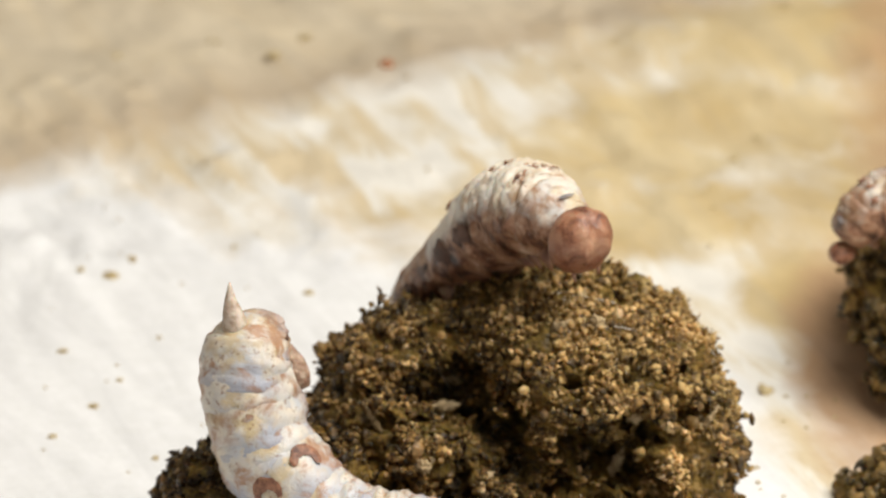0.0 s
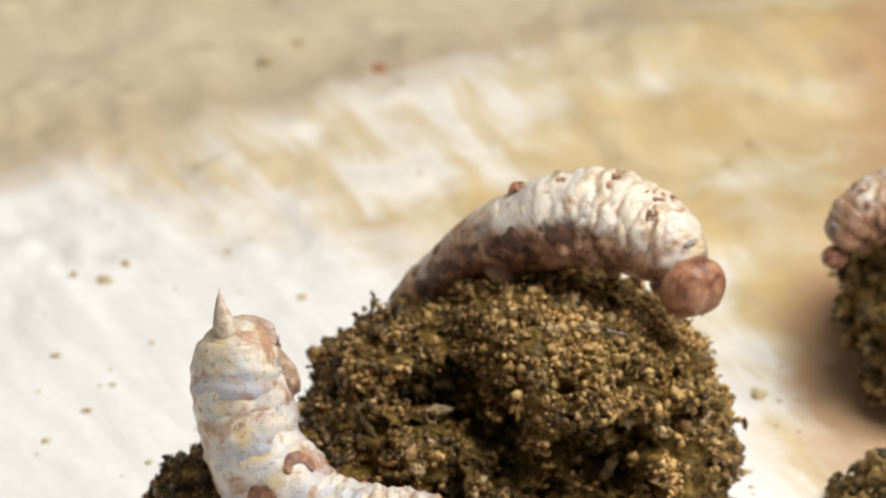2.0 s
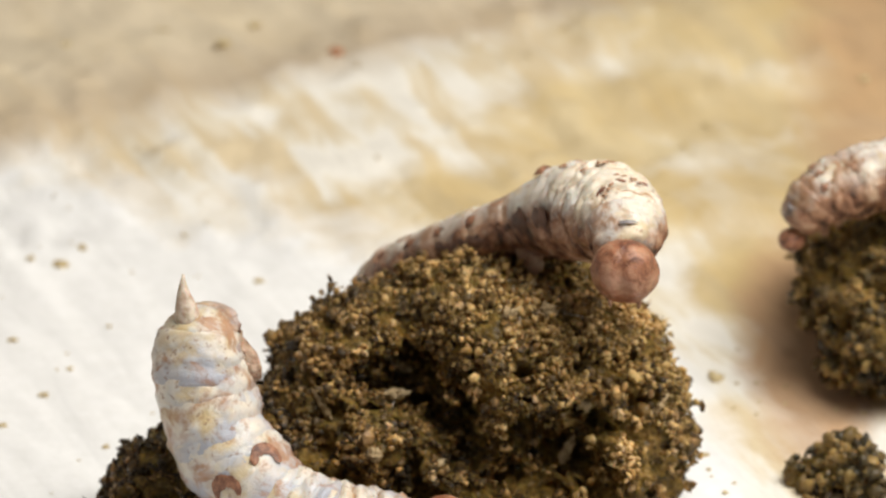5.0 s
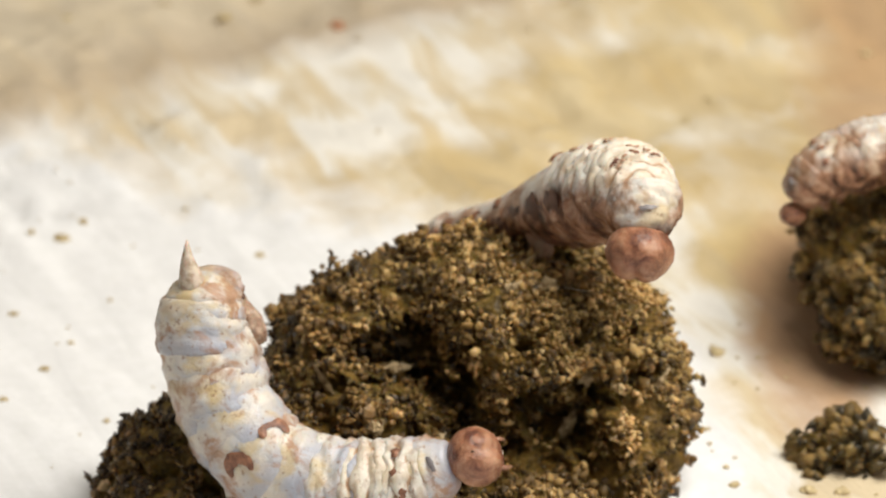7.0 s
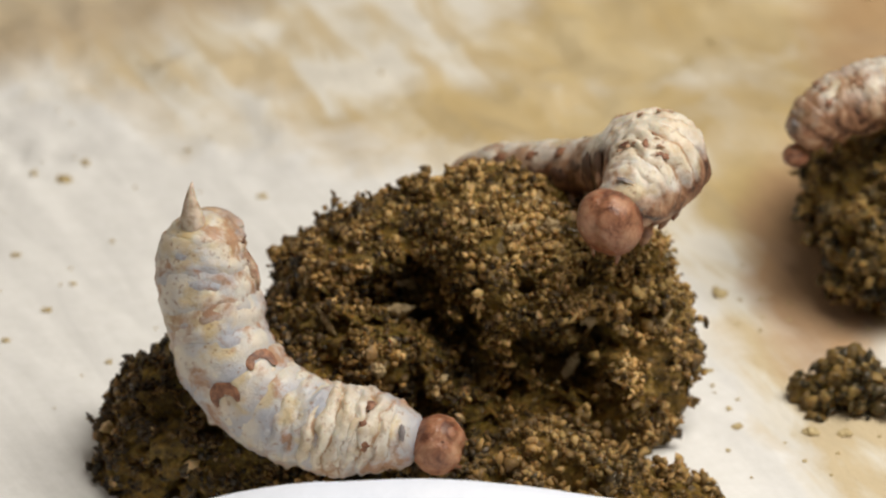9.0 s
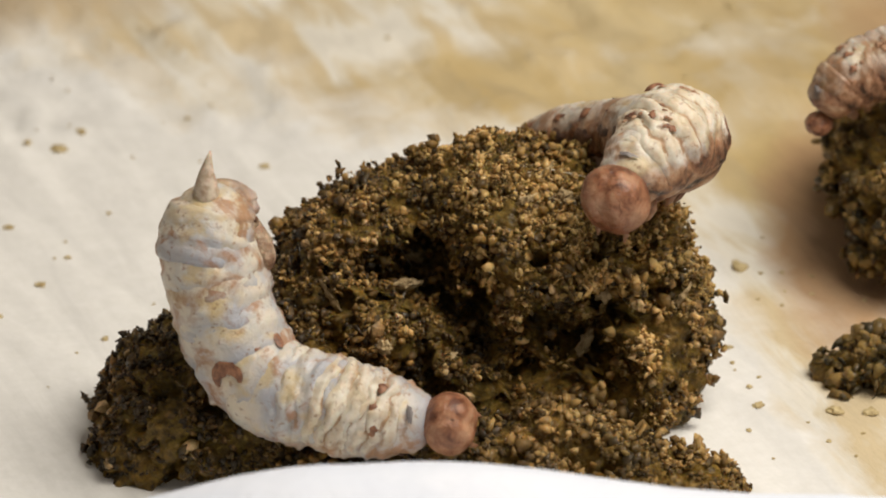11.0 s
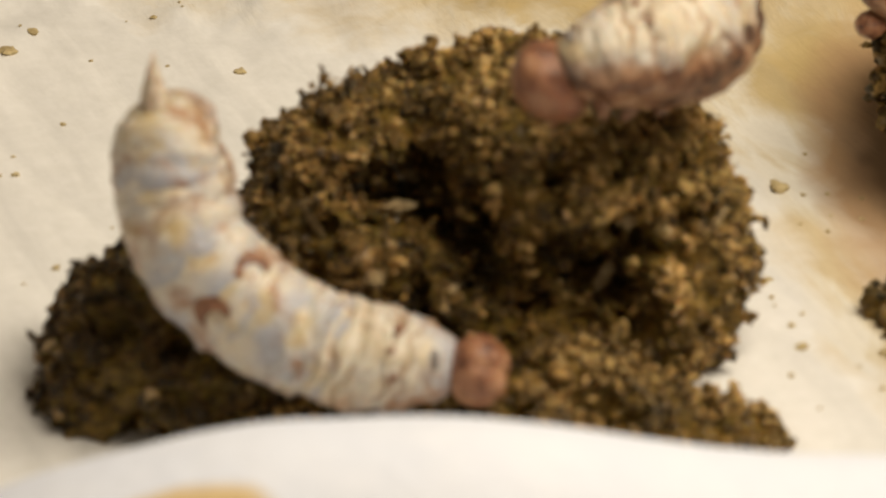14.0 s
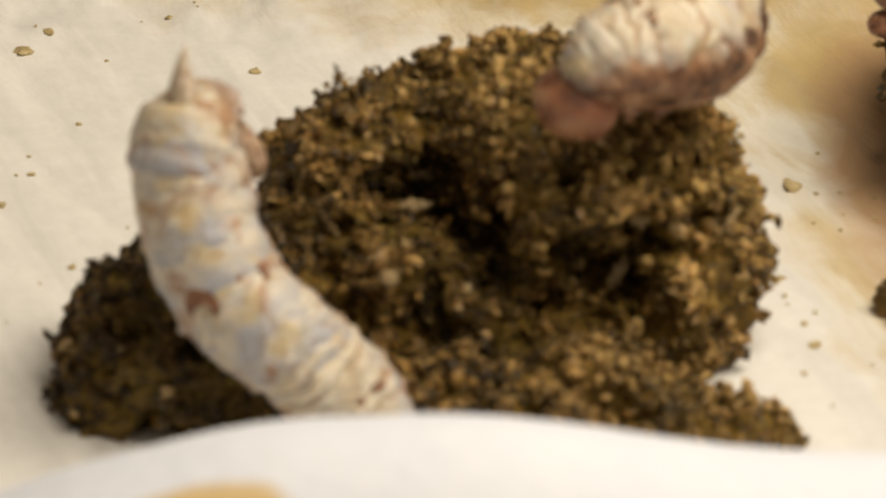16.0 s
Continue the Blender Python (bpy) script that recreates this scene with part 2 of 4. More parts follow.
    bump(nt, b, noise_tex(nt, own, 1500, 5, 0.62, 0.4), 0.45, 0.00025)
    return m


def head_material():
    """A russet capsule: mottled, darker low on the face, with a fine net of wrinkles."""
    m, nt, b = material("russet_head", 0.40)
    c = coords(nt)
    xyz = nt.nodes.new("ShaderNodeSeparateXYZ")
    nt.links.new(c, xyz.inputs[0])
    col = ramp(nt, noise_tex(nt, c, 750, 5, 0.62, 0.5), (0.34, (0.11, 0.036, 0.018)), (0.48, (0.30, 0.130, 0.066)), (0.66, (0.47, 0.26, 0.155)))
    face = nt.nodes.new("ShaderNodeMapRange")
    face.inputs[1].default_value, face.inputs[2].default_value, face.inputs[4].default_value = 0.0001, -0.0012, 0.75
    nt.links.new(maths(nt, "MULTIPLY_ADD", maths(nt, "SUBTRACT", noise_tex(nt, c, 600, 3), 0.5), 0.0024, xyz.outputs["Z"]), face.inputs[0])
    col = mix(nt, face.outputs[0], col, (0.20, 0.066, 0.030))
    nt.links.new(col, b.inputs["Base Color"])
    b.inputs["Subsurface Weight"].default_value = 0.12
    b.inputs["Subsurface Scale"].default_value = 0.0003
    bump(nt, b, noise_tex(nt, c, 2200, 4, 0.6, 0.6), 0.75, 0.00016)
    return m


def simple(name, c1, c2, scale, rough, relief=0.4, dist=0.0001, sss=0.0):
    m, nt, b = material(name, rough)
    c = shifted(nt, 0.05)
    nt.links.new(ramp(nt, noise_tex(nt, c, scale, 4, 0.6), (0.35, c1), (0.65, c2)), b.inputs["Base Color"])
    bump(nt, b, noise_tex(nt, c, scale * 2.5, 4), relief, dist)
    if sss:
        b.inputs["Subsurface Weight"].default_value = sss
        b.inputs["Subsurface Scale"].default_value = 0.0004
    return m


def fold_material():
    m, nt, b = material("white_paper", 0.9)
    c = coords(nt)
    xyz = nt.nodes.new("ShaderNodeSeparateXYZ")
    nt.links.new(c, xyz.inputs[0])
    dx = maths(nt, "MULTIPLY_ADD", xyz.outputs["X"], 200.0, 2.9)
    dy = maths(nt, "MULTIPLY_ADD", xyz.outputs["Y"], 400.0, 17.5)
    d = maths(nt, "ADD", maths(nt, "MULTIPLY", dx, dx), maths(nt, "MULTIPLY", dy, dy))
    d = maths(nt, "MULTIPLY_ADD", maths(nt, "SUBTRACT", noise_tex(nt, c, 220, 4), 0.5), 1.2, d)
    near = nt.nodes.new("ShaderNodeMapRange")
    near.inputs[1].default_value, near.inputs[2].default_value = 1.0, 0.55
    nt.links.new(d, near.inputs[0])
    white = ramp(nt, noise_tex(nt, c, 300, 5), (0.3, (0.76, 0.81, 0.93)), (0.7, (0.82, 0.86, 0.96)))
    nt.links.new(mix(nt, near.outputs[0], white, (0.70, 0.52, 0.27)), b.inputs["Base Color"])
    bump(nt, b, noise_tex(nt, c, 700, 4), 0.3, 0.0005)
    return m


PAPER = paper_material()
FOLD = fold_material()
CLOD = clod_material()
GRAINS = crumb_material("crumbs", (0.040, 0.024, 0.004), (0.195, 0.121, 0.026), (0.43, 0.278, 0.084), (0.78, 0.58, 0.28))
GRAIN = crumb_material("large_crumbs", (0.11, 0.070, 0.022), (0.28, 0.185, 0.075), (0.48, 0.34, 0.16), (0.72, 0.58, 0.36), island=False)
HEAP = crumb_material("olive_crumbs", (0.030, 0.023, 0.004), (0.105, 0.074, 0.016), (0.22, 0.150, 0.038), (0.38, 0.27, 0.09))
TAN_HEAP = crumb_material("tan_crumbs", (0.08, 0.052, 0.012), (0.22, 0.145, 0.040), (0.40, 0.27, 0.095), (0.56, 0.42, 0.19))
FLAKE = simple("pale_flake", (0.28, 0.19, 0.08), (0.62, 0.47, 0.26), 1500, 0.6, 0.8, 0.0002)
DROPPING = simple("dropping", (0.33, 0.24, 0.11), (0.60, 0.49, 0.27), 900, 0.8)
RUST = simple("rust_brown_speck", (0.32, 0.14, 0.07), (0.5, 0.26, 0.13), 900, 0.7)
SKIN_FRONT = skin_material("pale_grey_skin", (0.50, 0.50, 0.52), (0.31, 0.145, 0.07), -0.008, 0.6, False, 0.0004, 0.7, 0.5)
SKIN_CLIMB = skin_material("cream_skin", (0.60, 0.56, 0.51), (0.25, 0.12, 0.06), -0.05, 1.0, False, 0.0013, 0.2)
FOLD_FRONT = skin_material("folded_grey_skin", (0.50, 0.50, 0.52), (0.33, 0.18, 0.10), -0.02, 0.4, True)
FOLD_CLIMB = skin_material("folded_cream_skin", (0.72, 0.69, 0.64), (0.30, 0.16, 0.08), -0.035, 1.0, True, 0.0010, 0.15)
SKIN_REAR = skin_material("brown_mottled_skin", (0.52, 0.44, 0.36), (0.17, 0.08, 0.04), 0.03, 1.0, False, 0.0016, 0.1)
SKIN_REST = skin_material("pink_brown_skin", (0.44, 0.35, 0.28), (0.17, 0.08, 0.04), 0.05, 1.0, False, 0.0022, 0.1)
SCURF = simple("rusty_scurf", (0.26, 0.13, 0.07), (0.46, 0.28, 0.17), 1800, 0.6)
SMUDGE = simple("grey_smudge", (0.14, 0.12, 0.12), (0.32, 0.29, 0.28), 1500, 0.5)
HEAD = head_material()
JAW = simple("dark_mouthparts", (0.03, 0.015, 0.012), (0.12, 0.05, 0.03), 1500, 0.4)
LEG = simple("amber_leg", (0.15, 0.065, 0.033), (0.34, 0.18, 0.10), 1200, 0.45, 0.3, 0.0001, 0.1)
CLASP = simple("mottled_clasper", (0.20, 0.095, 0.045), (0.58, 0.42, 0.30), 1700, 0.5, 0.8, 0.0003, 0.2)
FOOT = simple("fleshy_foot", (0.20, 0.11, 0.06), (0.42, 0.27, 0.18), 900, 0.5, 0.4, 0.0001, 0.2)
MARK = simple("brown_marking", (0.10, 0.038, 0.022), (0.36, 0.17, 0.09), 2200, 0.55)
DARK = simple("dark_spot", (0.05, 0.025, 0.018), (0.16, 0.08, 0.05), 1500, 0.55)
HORN = simple("cream_horn", (0.38, 0.27, 0.18), (0.64, 0.55, 0.44), 2200, 0.45, 0.3, 0.0001, 0.2)
LIP = simple("pale_lip", (0.55, 0.46, 0.38), (0.75, 0.68, 0.60), 1500, 0.35, 0.3, 0.0001, 0.2)
THREAD = simple("silk_thread", (0.7, 0.66, 0.56), (0.8, 0.77, 0.7), 2000, 0.35)


# ---- building ----
def link(name, verts, faces, mat, parent=None, label="", smooth=True, local=None):
    """One mesh object from millimetres."""
    me = bpy.data.meshes.new(name)
    me.from_pydata([(x * MM, y * MM, z * MM) for x, y, z in verts], [], faces)
    me.materials.append(mat)
    if smooth:
        me.polygons.foreach_set("use_smooth", [True] * len(me.polygons))
    ob = new(name, me)
    if parent is not None:
        ob.parent = parent
    if local is not None:
        ob.matrix_basis = local
    if label:
        tagged(ob, label)
    return ob


def place(m):
    """A pose in millimetres, in metres."""
    m = m.copy()
    m.translation = m.translation * MM
    return m


def ball(level):
    bm = bmesh.new()
    bmesh.ops.create_icosphere(bm, subdivisions=level, radius=1.0)
    v = np.array([x.co[:] for x in bm.verts])
    f = [[x.index for x in p.verts] for p in bm.faces]
    bm.free()
    return v, f


def fbm(p, scale, octaves=4, seed=0.0):
    q = Vector((p[0] * scale + seed, p[1] * scale - seed, p[2] * scale + 2 * seed))
    return noise.fractal(q, 0.9, 2.1, octaves)


# ---- the paper under everything ----
def paper_height(x, y):
    crest = 53 + 0.42 * (x + 28)
    d = y - crest
    h = 1.3 * math.exp(-(d / 9.0) ** 2) if d < 0 else 1.3 * math.exp(-(d / 16.0) ** 2)
    back = max(0.0, min(1.0, (y - 20) / 18))
    h += back * 0.7 * fbm((x, y, 0), 0.075, 4, 3.1)
    h += back * 0.35 * fbm((0.8 * x + 0.6 * y, 0.25 * (y - x), 1), 0.33, 3, 8.2)
    u, w = 0.39 * x - 0.92 * y, 0.92 * x + 0.39 * y
    bend = 2.4 * fbm((x, y, 4), 0.09, 3, 6.1)
    ridge = 1 - abs(2 * fbm((0.22 * u, w + bend, 0), 0.22, 3, 4.4))
    h += back * 0.8 * max(0.0, ridge) ** 3 * max(0.0, 0.5 + fbm((x, y, 0), 0.06, 2, 9.3))
    h += 0.10 * fbm((x, y, 2), 0.12, 3, 1.7)
    return h * max(0.0, min(1.0, (y + 4) / 25)) if y < 21 else h


def paper_sheet():
    xs = np.concatenate([np.linspace(-420, -70, 12), np.linspace(-66, 66, 190), np.linspace(70, 420, 12)])
    ys = np.concatenate([np.linspace(-420, -40, 14), np.linspace(-36, 110, 210), np.linspace(116, 420, 12)])
    v, f, n = [], [], len(xs)
    for y in ys:
        for x in xs:
            near = -66 <= x <= 66 and -36 <= y <= 110
            v.append((x, y, paper_height(x, y) if near else 0.0))
    for j in range(len(ys) - 1):
        for i in range(n - 1):
            f.append((j * n + i, j * n + i + 1, (j + 1) * n + i + 1, (j + 1) * n + i))
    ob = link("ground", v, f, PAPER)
    tagged(ob, "creased white paper sheet with yellowish stains", "paper", kind="structure")
    return ob


paper_sheet()


def paper_fold():
    """A rolled-up edge of the paper, close before the lens."""
    v, f = [], []
    nx, ns = 90, 36
    for i in range(nx):
        x = -62 + 124 * i / (nx - 1)
        top = 15.1 - 0.0115 * (x + 4) ** 2 if x < -4 else 15.1 - 2.1 * (1 - math.exp(-((x + 4) / 9.0) ** 2)) - 0.04 * max(0, x - 8)
        top = max(1.2, top + 0.25 * fbm((x, 0, 0), 0.11, 3, 5))
        for k in range(ns):
            a = math.pi * k / (ns - 1)
            wob = 0.25 * fbm((x, 3 * a, 1), 0.2, 3, 2)
            v.append((x, -39 - (9 + wob) * math.cos(a) + 0.02 * x, -0.4 + (top + 0.4) * math.sin(a) ** 0.8))
    for i in range(nx - 1):
        for k in range(ns - 1):
            f.append((i * ns + k, i * ns + k + 1, (i + 1) * ns + k + 1, (i + 1) * ns + k))
    ob = link("paper_fold", v, f, FOLD)
    sol = ob.modifiers.new("thickness", "SOLIDIFY")
    sol.thickness = 0.00035
    tagged(ob, "white rolled-up edge of the paper sheet", "paper", kind="structure")
    return ob


paper_fold()


# ---- clods ----
def ring_radius(angles, radii, a):
    return float(np.interp(a % 360, angles, radii))


# hollows in the large clod's face: place across, height on the slope, width, depth
HOLLOWS = ((-7.3, 6.3, 1.4, 5.0), (-5.4, 6.8, 1.4, 6.5), (-3.7, 7.6, 1.7, 7.5), (-3.4, 5.9, 1.8, 8.5), (-1.5, 3.8, 1.9, 8.0), (1.2, 1.6, 1.5, 5.0),
           (5.2, 2.2, 2.1, 7.0), (3.4, 3.2, 0.8, 4.0), (6.2, 4.6, 0.9, 4.0), (-4.8, 1.0, 1.4, 3.0), (9.0, 7.8, 0.7, 1.6), (-8.8, 2.6, 1.3, 2.4), (2.6, 4.6, 1.0, 2.0))
SUNK = {"depth": 0.0}


def main_shape(d):
    """The large clod: flat-topped, steep on one side, with hollows in its face."""
    ang = (0, 20, 35, 50, 65, 90, 119, 143, 166, 185, 215, 250, 290, 330, 360)
    rad = (12.6, 12.7, 11.4, 10.4, 9.6, 8.8, 7.5, 10.1, 12.1, 12.6, 12.8, 9.0, 9.0, 12.1, 12.5)
    a = math.degrees(math.atan2(d[2], d[0]))
    side = math.hypot(d[0], d[2])
    r = ring_radius(ang, rad, a)
    flat = side ** 0.66
    c, s = math.cos(math.radians(a)), math.sin(math.radians(a))
    y = math.copysign(abs(d[1]) ** 0.72, d[1]) * (9.6 if d[1] < 0 else 10.5)
    x, z = -0.6 + r * flat * c, 4.6 + r * flat * s
    sunk = 0.0
    if d[1] < 0:
        y -= 0.6 * max(0.0, 1 - max(0, z) / 9.0)
        v = 0.906 * z + 0.423 * y
        for hx, hv, hr, hd in HOLLOWS:
            q = (x + 1.3 * fbm((x, v, 0), 0.45, 3, 5.0) - hx) ** 2 + (v + 1.3 * fbm((x, v, 9), 0.45, 3, 8.0) - hv) ** 2
            sunk += hd * math.exp(-q / hr ** 2)
    SUNK["depth"] = sunk
    sunk = min(sunk, 8.0)
    return x, 1.0 + y + 0.906 * sunk, z - 0.423 * sunk


def leaning_shape(d):
    """The clod behind, undercut at its foot."""
    x, y, z = ellipsoid_shape(28.3, 20.8, 3.4, 9.9, 12.0, 6.6, 0.78)(d)
    if x < 30:
        x += 0.4 * max(0.0, 9.0 - max(0.0, z)) * min(1.0, (30 - x) / 4)
    return x, y, z


def spreading_shape(d):
    """The small clod, crumbling outwards at its foot."""
    x, y, z = ellipsoid_shape(-14.3, -5.5, 1.5, 7.6, 7.4, 5.3)(d)
    foot = max(0.0, 1 - max(0.0, z) / 2.6) * max(0.0, min(1.0, (-12 - x) / 5))
    return x - 1.5 * foot * max(0.0, min(1.0, (-y - 3) / 5)), y, z


def spill_shape(d):
    """The spill at the clod's foot, running out to a thin tip."""
    x, y, z = ellipsoid_shape(5.2, -11.6, 0.3, 8.4, 4.4, 4.0, 1.0)(d)
    return x, y, z * max(0.12, min(1.0, (14.2 - x) / 10.5))


def ellipsoid_shape(cx, cy, cz, rx, ry, rz, power=0.85):
    def shape(d):
        f = [math.copysign(abs(k) ** power, k) for k in d]
        return cx + rx * f[0], cy + ry * f[1], cz + rz * f[2]
    return shape


def clod(name, label, shape, level, rough, grains, sizes, seed, mat, grain_mat, keep=None, clump=0.9, single=0, plate=99, single_at=None):
    base = new(name)
    tagged(base, label, "soil clod")
    rng = np.random.default_rng(seed)
    dirs, faces = ball(level)
    pts, high, patches = [], [], []
    for d in dirs:
        SUNK["depth"] = 0.0
        p = Vector(shape(d))
        inside = min(1.0, SUNK["depth"] / 5.0)
        n = Vector(d)
        q = p + 0.5 * Vector((fbm(p, 0.6, 2, seed), fbm(p, 0.6, 2, seed + 20), fbm(p, 0.6, 2, seed + 40)))
        lump = 1.10 * (0.42 - noise.voronoi(q * 0.36)[0][0]) + 1.0 * (0.40 - noise.voronoi(q * 0.85)[0][0])
        top = min(1.0, max(0.0, (p.z - plate) / 1.2))
        lump *= 1 - 0.75 * top
        k = rough * (0.8 * fbm(p, 0.16, 3, seed) + 0.45 * fbm(p, 0.55, 4, seed + 3) + lump) + 0.22 * fbm(p, 1.7, 4, seed + 7)
        pit = min(1.0, max(0.0, (fbm(p, 0.42, 3, seed + 60) - 0.06) / 0.20)) * (1 - top)
        pit *= min(1.0, max(0.0, -d[1] * 4 - 0.4))
        k -= 2.1 * rough * pit
        bare = max(0.0, min(1.0, 0.75 + 2.4 * fbm(p, 0.75, 3, seed + 80)))
        patches.append(max(0.02, bare) * (1 - 0.85 * pit) * (1 - 0.8 * inside))
        high.append(lump - 0.5 * pit)
        p += n * k
        p.z = max(-0.15, p.z)
        pts.append(p)
    link("body", pts, faces, mat, base)
    P = np.array(pts)
    F = np.array(faces)
    A, B, C = P[F[:, 0]], P[F[:, 1]], P[F[:, 2]]
    N = np.cross(B - A, C - A)
    area = np.linalg.norm(N, axis=1)
    N = N / np.maximum(area, 1e-9)[:, None]
    ok = ((A[:, 2] > 0.1) | (B[:, 2] > 0.1)) & (A[:, 1] < (keep if keep is not None else 99))
    lift = np.array(high)[F[:, 0]]
    prob = np.where(ok, area, 0) * np.clip(0.25 + 1.3 * (lift + 0.25), 0.05, 1.2) * np.array(patches)[F[:, 0]]
    prob = np.where(A[:, 2] > plate, prob * 0.75, prob)
    gv, gf = ball(1)
    gf = np.array(gf)
    nv = len(gv)

    def sample(n):
        i = rng.choice(len(F), n, p=prob / prob.sum())
        u = rng.random((n, 2))
        flip = u.sum(1) > 1
        u[flip] = 1 - u[flip]
        return A[i] + u[:, :1] * (B[i] - A[i]) + u[:, 1:] * (C[i] - A[i]), N[i]

    knob = 5
    sites, outward = sample(grains // knob)
    allv, allf, k = [], [], 0
    for site, way in zip(sites, outward):
        big_grain = rng.choice(sizes) * rng.uniform(0.8, 1.25)
        p = site + way * rng.random() * max(0.0, fbm(site, 0.9, 3, seed)) * clump
        for j in range(knob):
            size = big_grain * rng.uniform(0.45, 1.1)
            q = gv * rng.uniform(0.35, 1.65, (nv, 1)) * rng.uniform(0.35, 1.75, (1, 3))
            rot = np.array(Euler(rng.uniform(0, 6.28, 3)).to_matrix())
            allv.append(q @ rot.T * size + p)
            allf.append(gf + k * nv)
            k += 1
            p = p + (way * 0.2 + rng.normal(0, 0.75, 3)) * size * 1.1
    V, FF = np.concatenate(allv), np.concatenate(allf)
    ob = link("granular_crust", V.tolist(), FF.tolist(), grain_mat, base)
    tagged(ob, kind="stuff")
    if single:
        shapes = []
        for k in range(5):
            q = gv * rng.uniform(0.65, 1.2, (nv, 1)) * rng.uniform(0.7, 1.25, (1, 3))
            me = bpy.data.meshes.new("crumb")
            me.from_pydata((q * MM).tolist(), [], gf.tolist())
            me.materials.append(GRAIN)
            shapes.append(me)
        made = 0
        pos, nor = sample(single * 8)
        for p, n in zip(pos, nor):
            if made >= single or n[1] > 0.15 or not single_at(p):
                continue
            ob = new("crumb", shapes[made % 5])
            ob.parent = base
            s = rng.uniform(0.18, 0.36) if made % 9 else rng.uniform(0.4, 0.6)
            e = Euler(rng.uniform(0, 6.28, 3))
            ob.matrix_basis = Matrix.LocRotScale(Vector(p + n * s * 0.4) * MM, e, (s, s, s * 0.8))
            made += 1
    return base, P, N, F


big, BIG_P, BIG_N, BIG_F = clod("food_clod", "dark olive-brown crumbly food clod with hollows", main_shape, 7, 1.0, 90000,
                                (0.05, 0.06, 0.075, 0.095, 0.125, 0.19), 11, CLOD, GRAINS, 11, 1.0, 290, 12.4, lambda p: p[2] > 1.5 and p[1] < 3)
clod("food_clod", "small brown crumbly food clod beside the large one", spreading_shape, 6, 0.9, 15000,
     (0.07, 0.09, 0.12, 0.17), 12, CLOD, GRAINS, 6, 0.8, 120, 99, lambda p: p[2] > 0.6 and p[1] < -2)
clod("food_clod", "dark green-brown food clod standing apart behind", leaning_shape, 6, 1.1, 9000,
     (0.15, 0.21, 0.30), 13, CLOD, HEAP, 30)
clod("crumb_heap", "spilled olive-brown crumbs at the clod's foot", spill_shape, 6, 0.9, 6500,
     (0.09, 0.12, 0.17, 0.26), 14, CLOD, TAN_HEAP)
clod("crumb_heap", "low spill of dark crumbs between the clods", ellipsoid_shape(-5.5, -11.6, 0.3, 7.0, 4.2, 3.2, 1.0), 5, 0.9, 4000,
     (0.12, 0.16, 0.22, 0.3), 16, CLOD, GRAINS)
clod("crumb_lump", "small dark crumb lump lying on the paper", ellipsoid_shape(20.9, 1.6, 0.7, 2.5, 1.7, 1.5, 1.0), 5, 0.9, 900,
     (0.2, 0.28, 0.38), 15, CLOD, HEAP)

# ---- droppings on the paper ----
DROPS = ((-26.4, 32.2, .55), (-25.2, 34.6, .38), (-28.4, 32.5, .3), (-28.9, 21.8, .32), (-25.1, 17.6, .25), (-28.7, 9.8, .3),
         (-26.5, 13.9, .34), (-22.4, 6.8, .26), (-26.9, 46.8, .34), (-13.8, 30.1, .38), (-21.4, 68.2, .5), (-27.9, 66, .4),
         (-17.1, 66.2, .62), (-15.1, 71.2, .5), (14.6, 16.2, .6), (13.6, 5.8, .25), (14, 51.6, .35), (15.6, 54.6, .4),
         (19.2, -2.3, .5), (21.2, -2.5, .5), (14.9, -1.6, .35), (-23, 24, .2), (4.2, 34.4, .3), (18, 74, .5), (26.5, 62, .4))


def droppings():
    rng = random.Random(5)
    gv, gf = ball(2)
    meshes = []
    for k in range(5):
        me = bpy.data.meshes.new("dropping")
        pts = []
        for p in gv:
            r = 1 + 0.6 * fbm(p, 1.4, 3, k * 4.0)
            pts.append((p[0] * r * MM, p[1] * r * 0.8 * MM, p[2] * r * 0.35 * MM))
        me.from_pydata(pts, [], gf)
        me.materials.append(DROPPING)
        meshes.append(me)
    spots = list(DROPS) + [(rng.uniform(-30, -17), rng.uniform(-8, 45), rng.uniform(0.07, 0.15)) for _ in range(26)]
    spots += [(rng.uniform(13, 27), rng.uniform(-9, 4), rng.uniform(0.10, 0.26)) for _ in range(18)]
    spots += [(rng.uniform(12, 26), rng.uniform(-8, 22), rng.uniform(0.08, 0.2)) for _ in range(18)]
    spots += [(rng.uniform(-30, 28), rng.uniform(36, 78), rng.uniform(0.12, 0.3)) for _ in range(12)]
    for i, (x, y, s) in enumerate(spots):
        ob = new("dropping", meshes[i % 5])
        ob.matrix_basis = Matrix.LocRotScale(Vector((x, y, paper_height(x, y) + 0.2 * s)) * MM, Euler((0, 0, rng.uniform(0, 6))), (s, s, s))
        tagged(ob, "small brown dropping lying on the paper", "dropping", "droppings on the paper")
    rust = bpy.data.meshes.new("rusty_speck")
    rust.from_pydata([(a * 0.55 * MM, b * 0.5 * MM, c * 0.4 * MM) for a, b, c in gv], [], gf)
    rust.materials.append(RUST)
    ob = new("rusty_speck", rust)
    ob.location = Vector((-9.4, 64.0, paper_height(-9.4, 64.0) + 0.1)) * MM
    tagged(ob, "rust-red speck on the stained paper", "dropping")


droppings()


# ---- silkworms ----
RADII = (1.72, 1.95, 2.35, 2.60, 2.58, 2.50, 2.44, 2.42, 2.45, 2.42, 2.34, 2.16, 1.62)
N_PIECES = 13
SPACING = (1.92, 1.75, 2.1, 2.15, 2.2, 2.2, 2.2, 2.2, 2.2, 2.1, 1.6, 1.3)


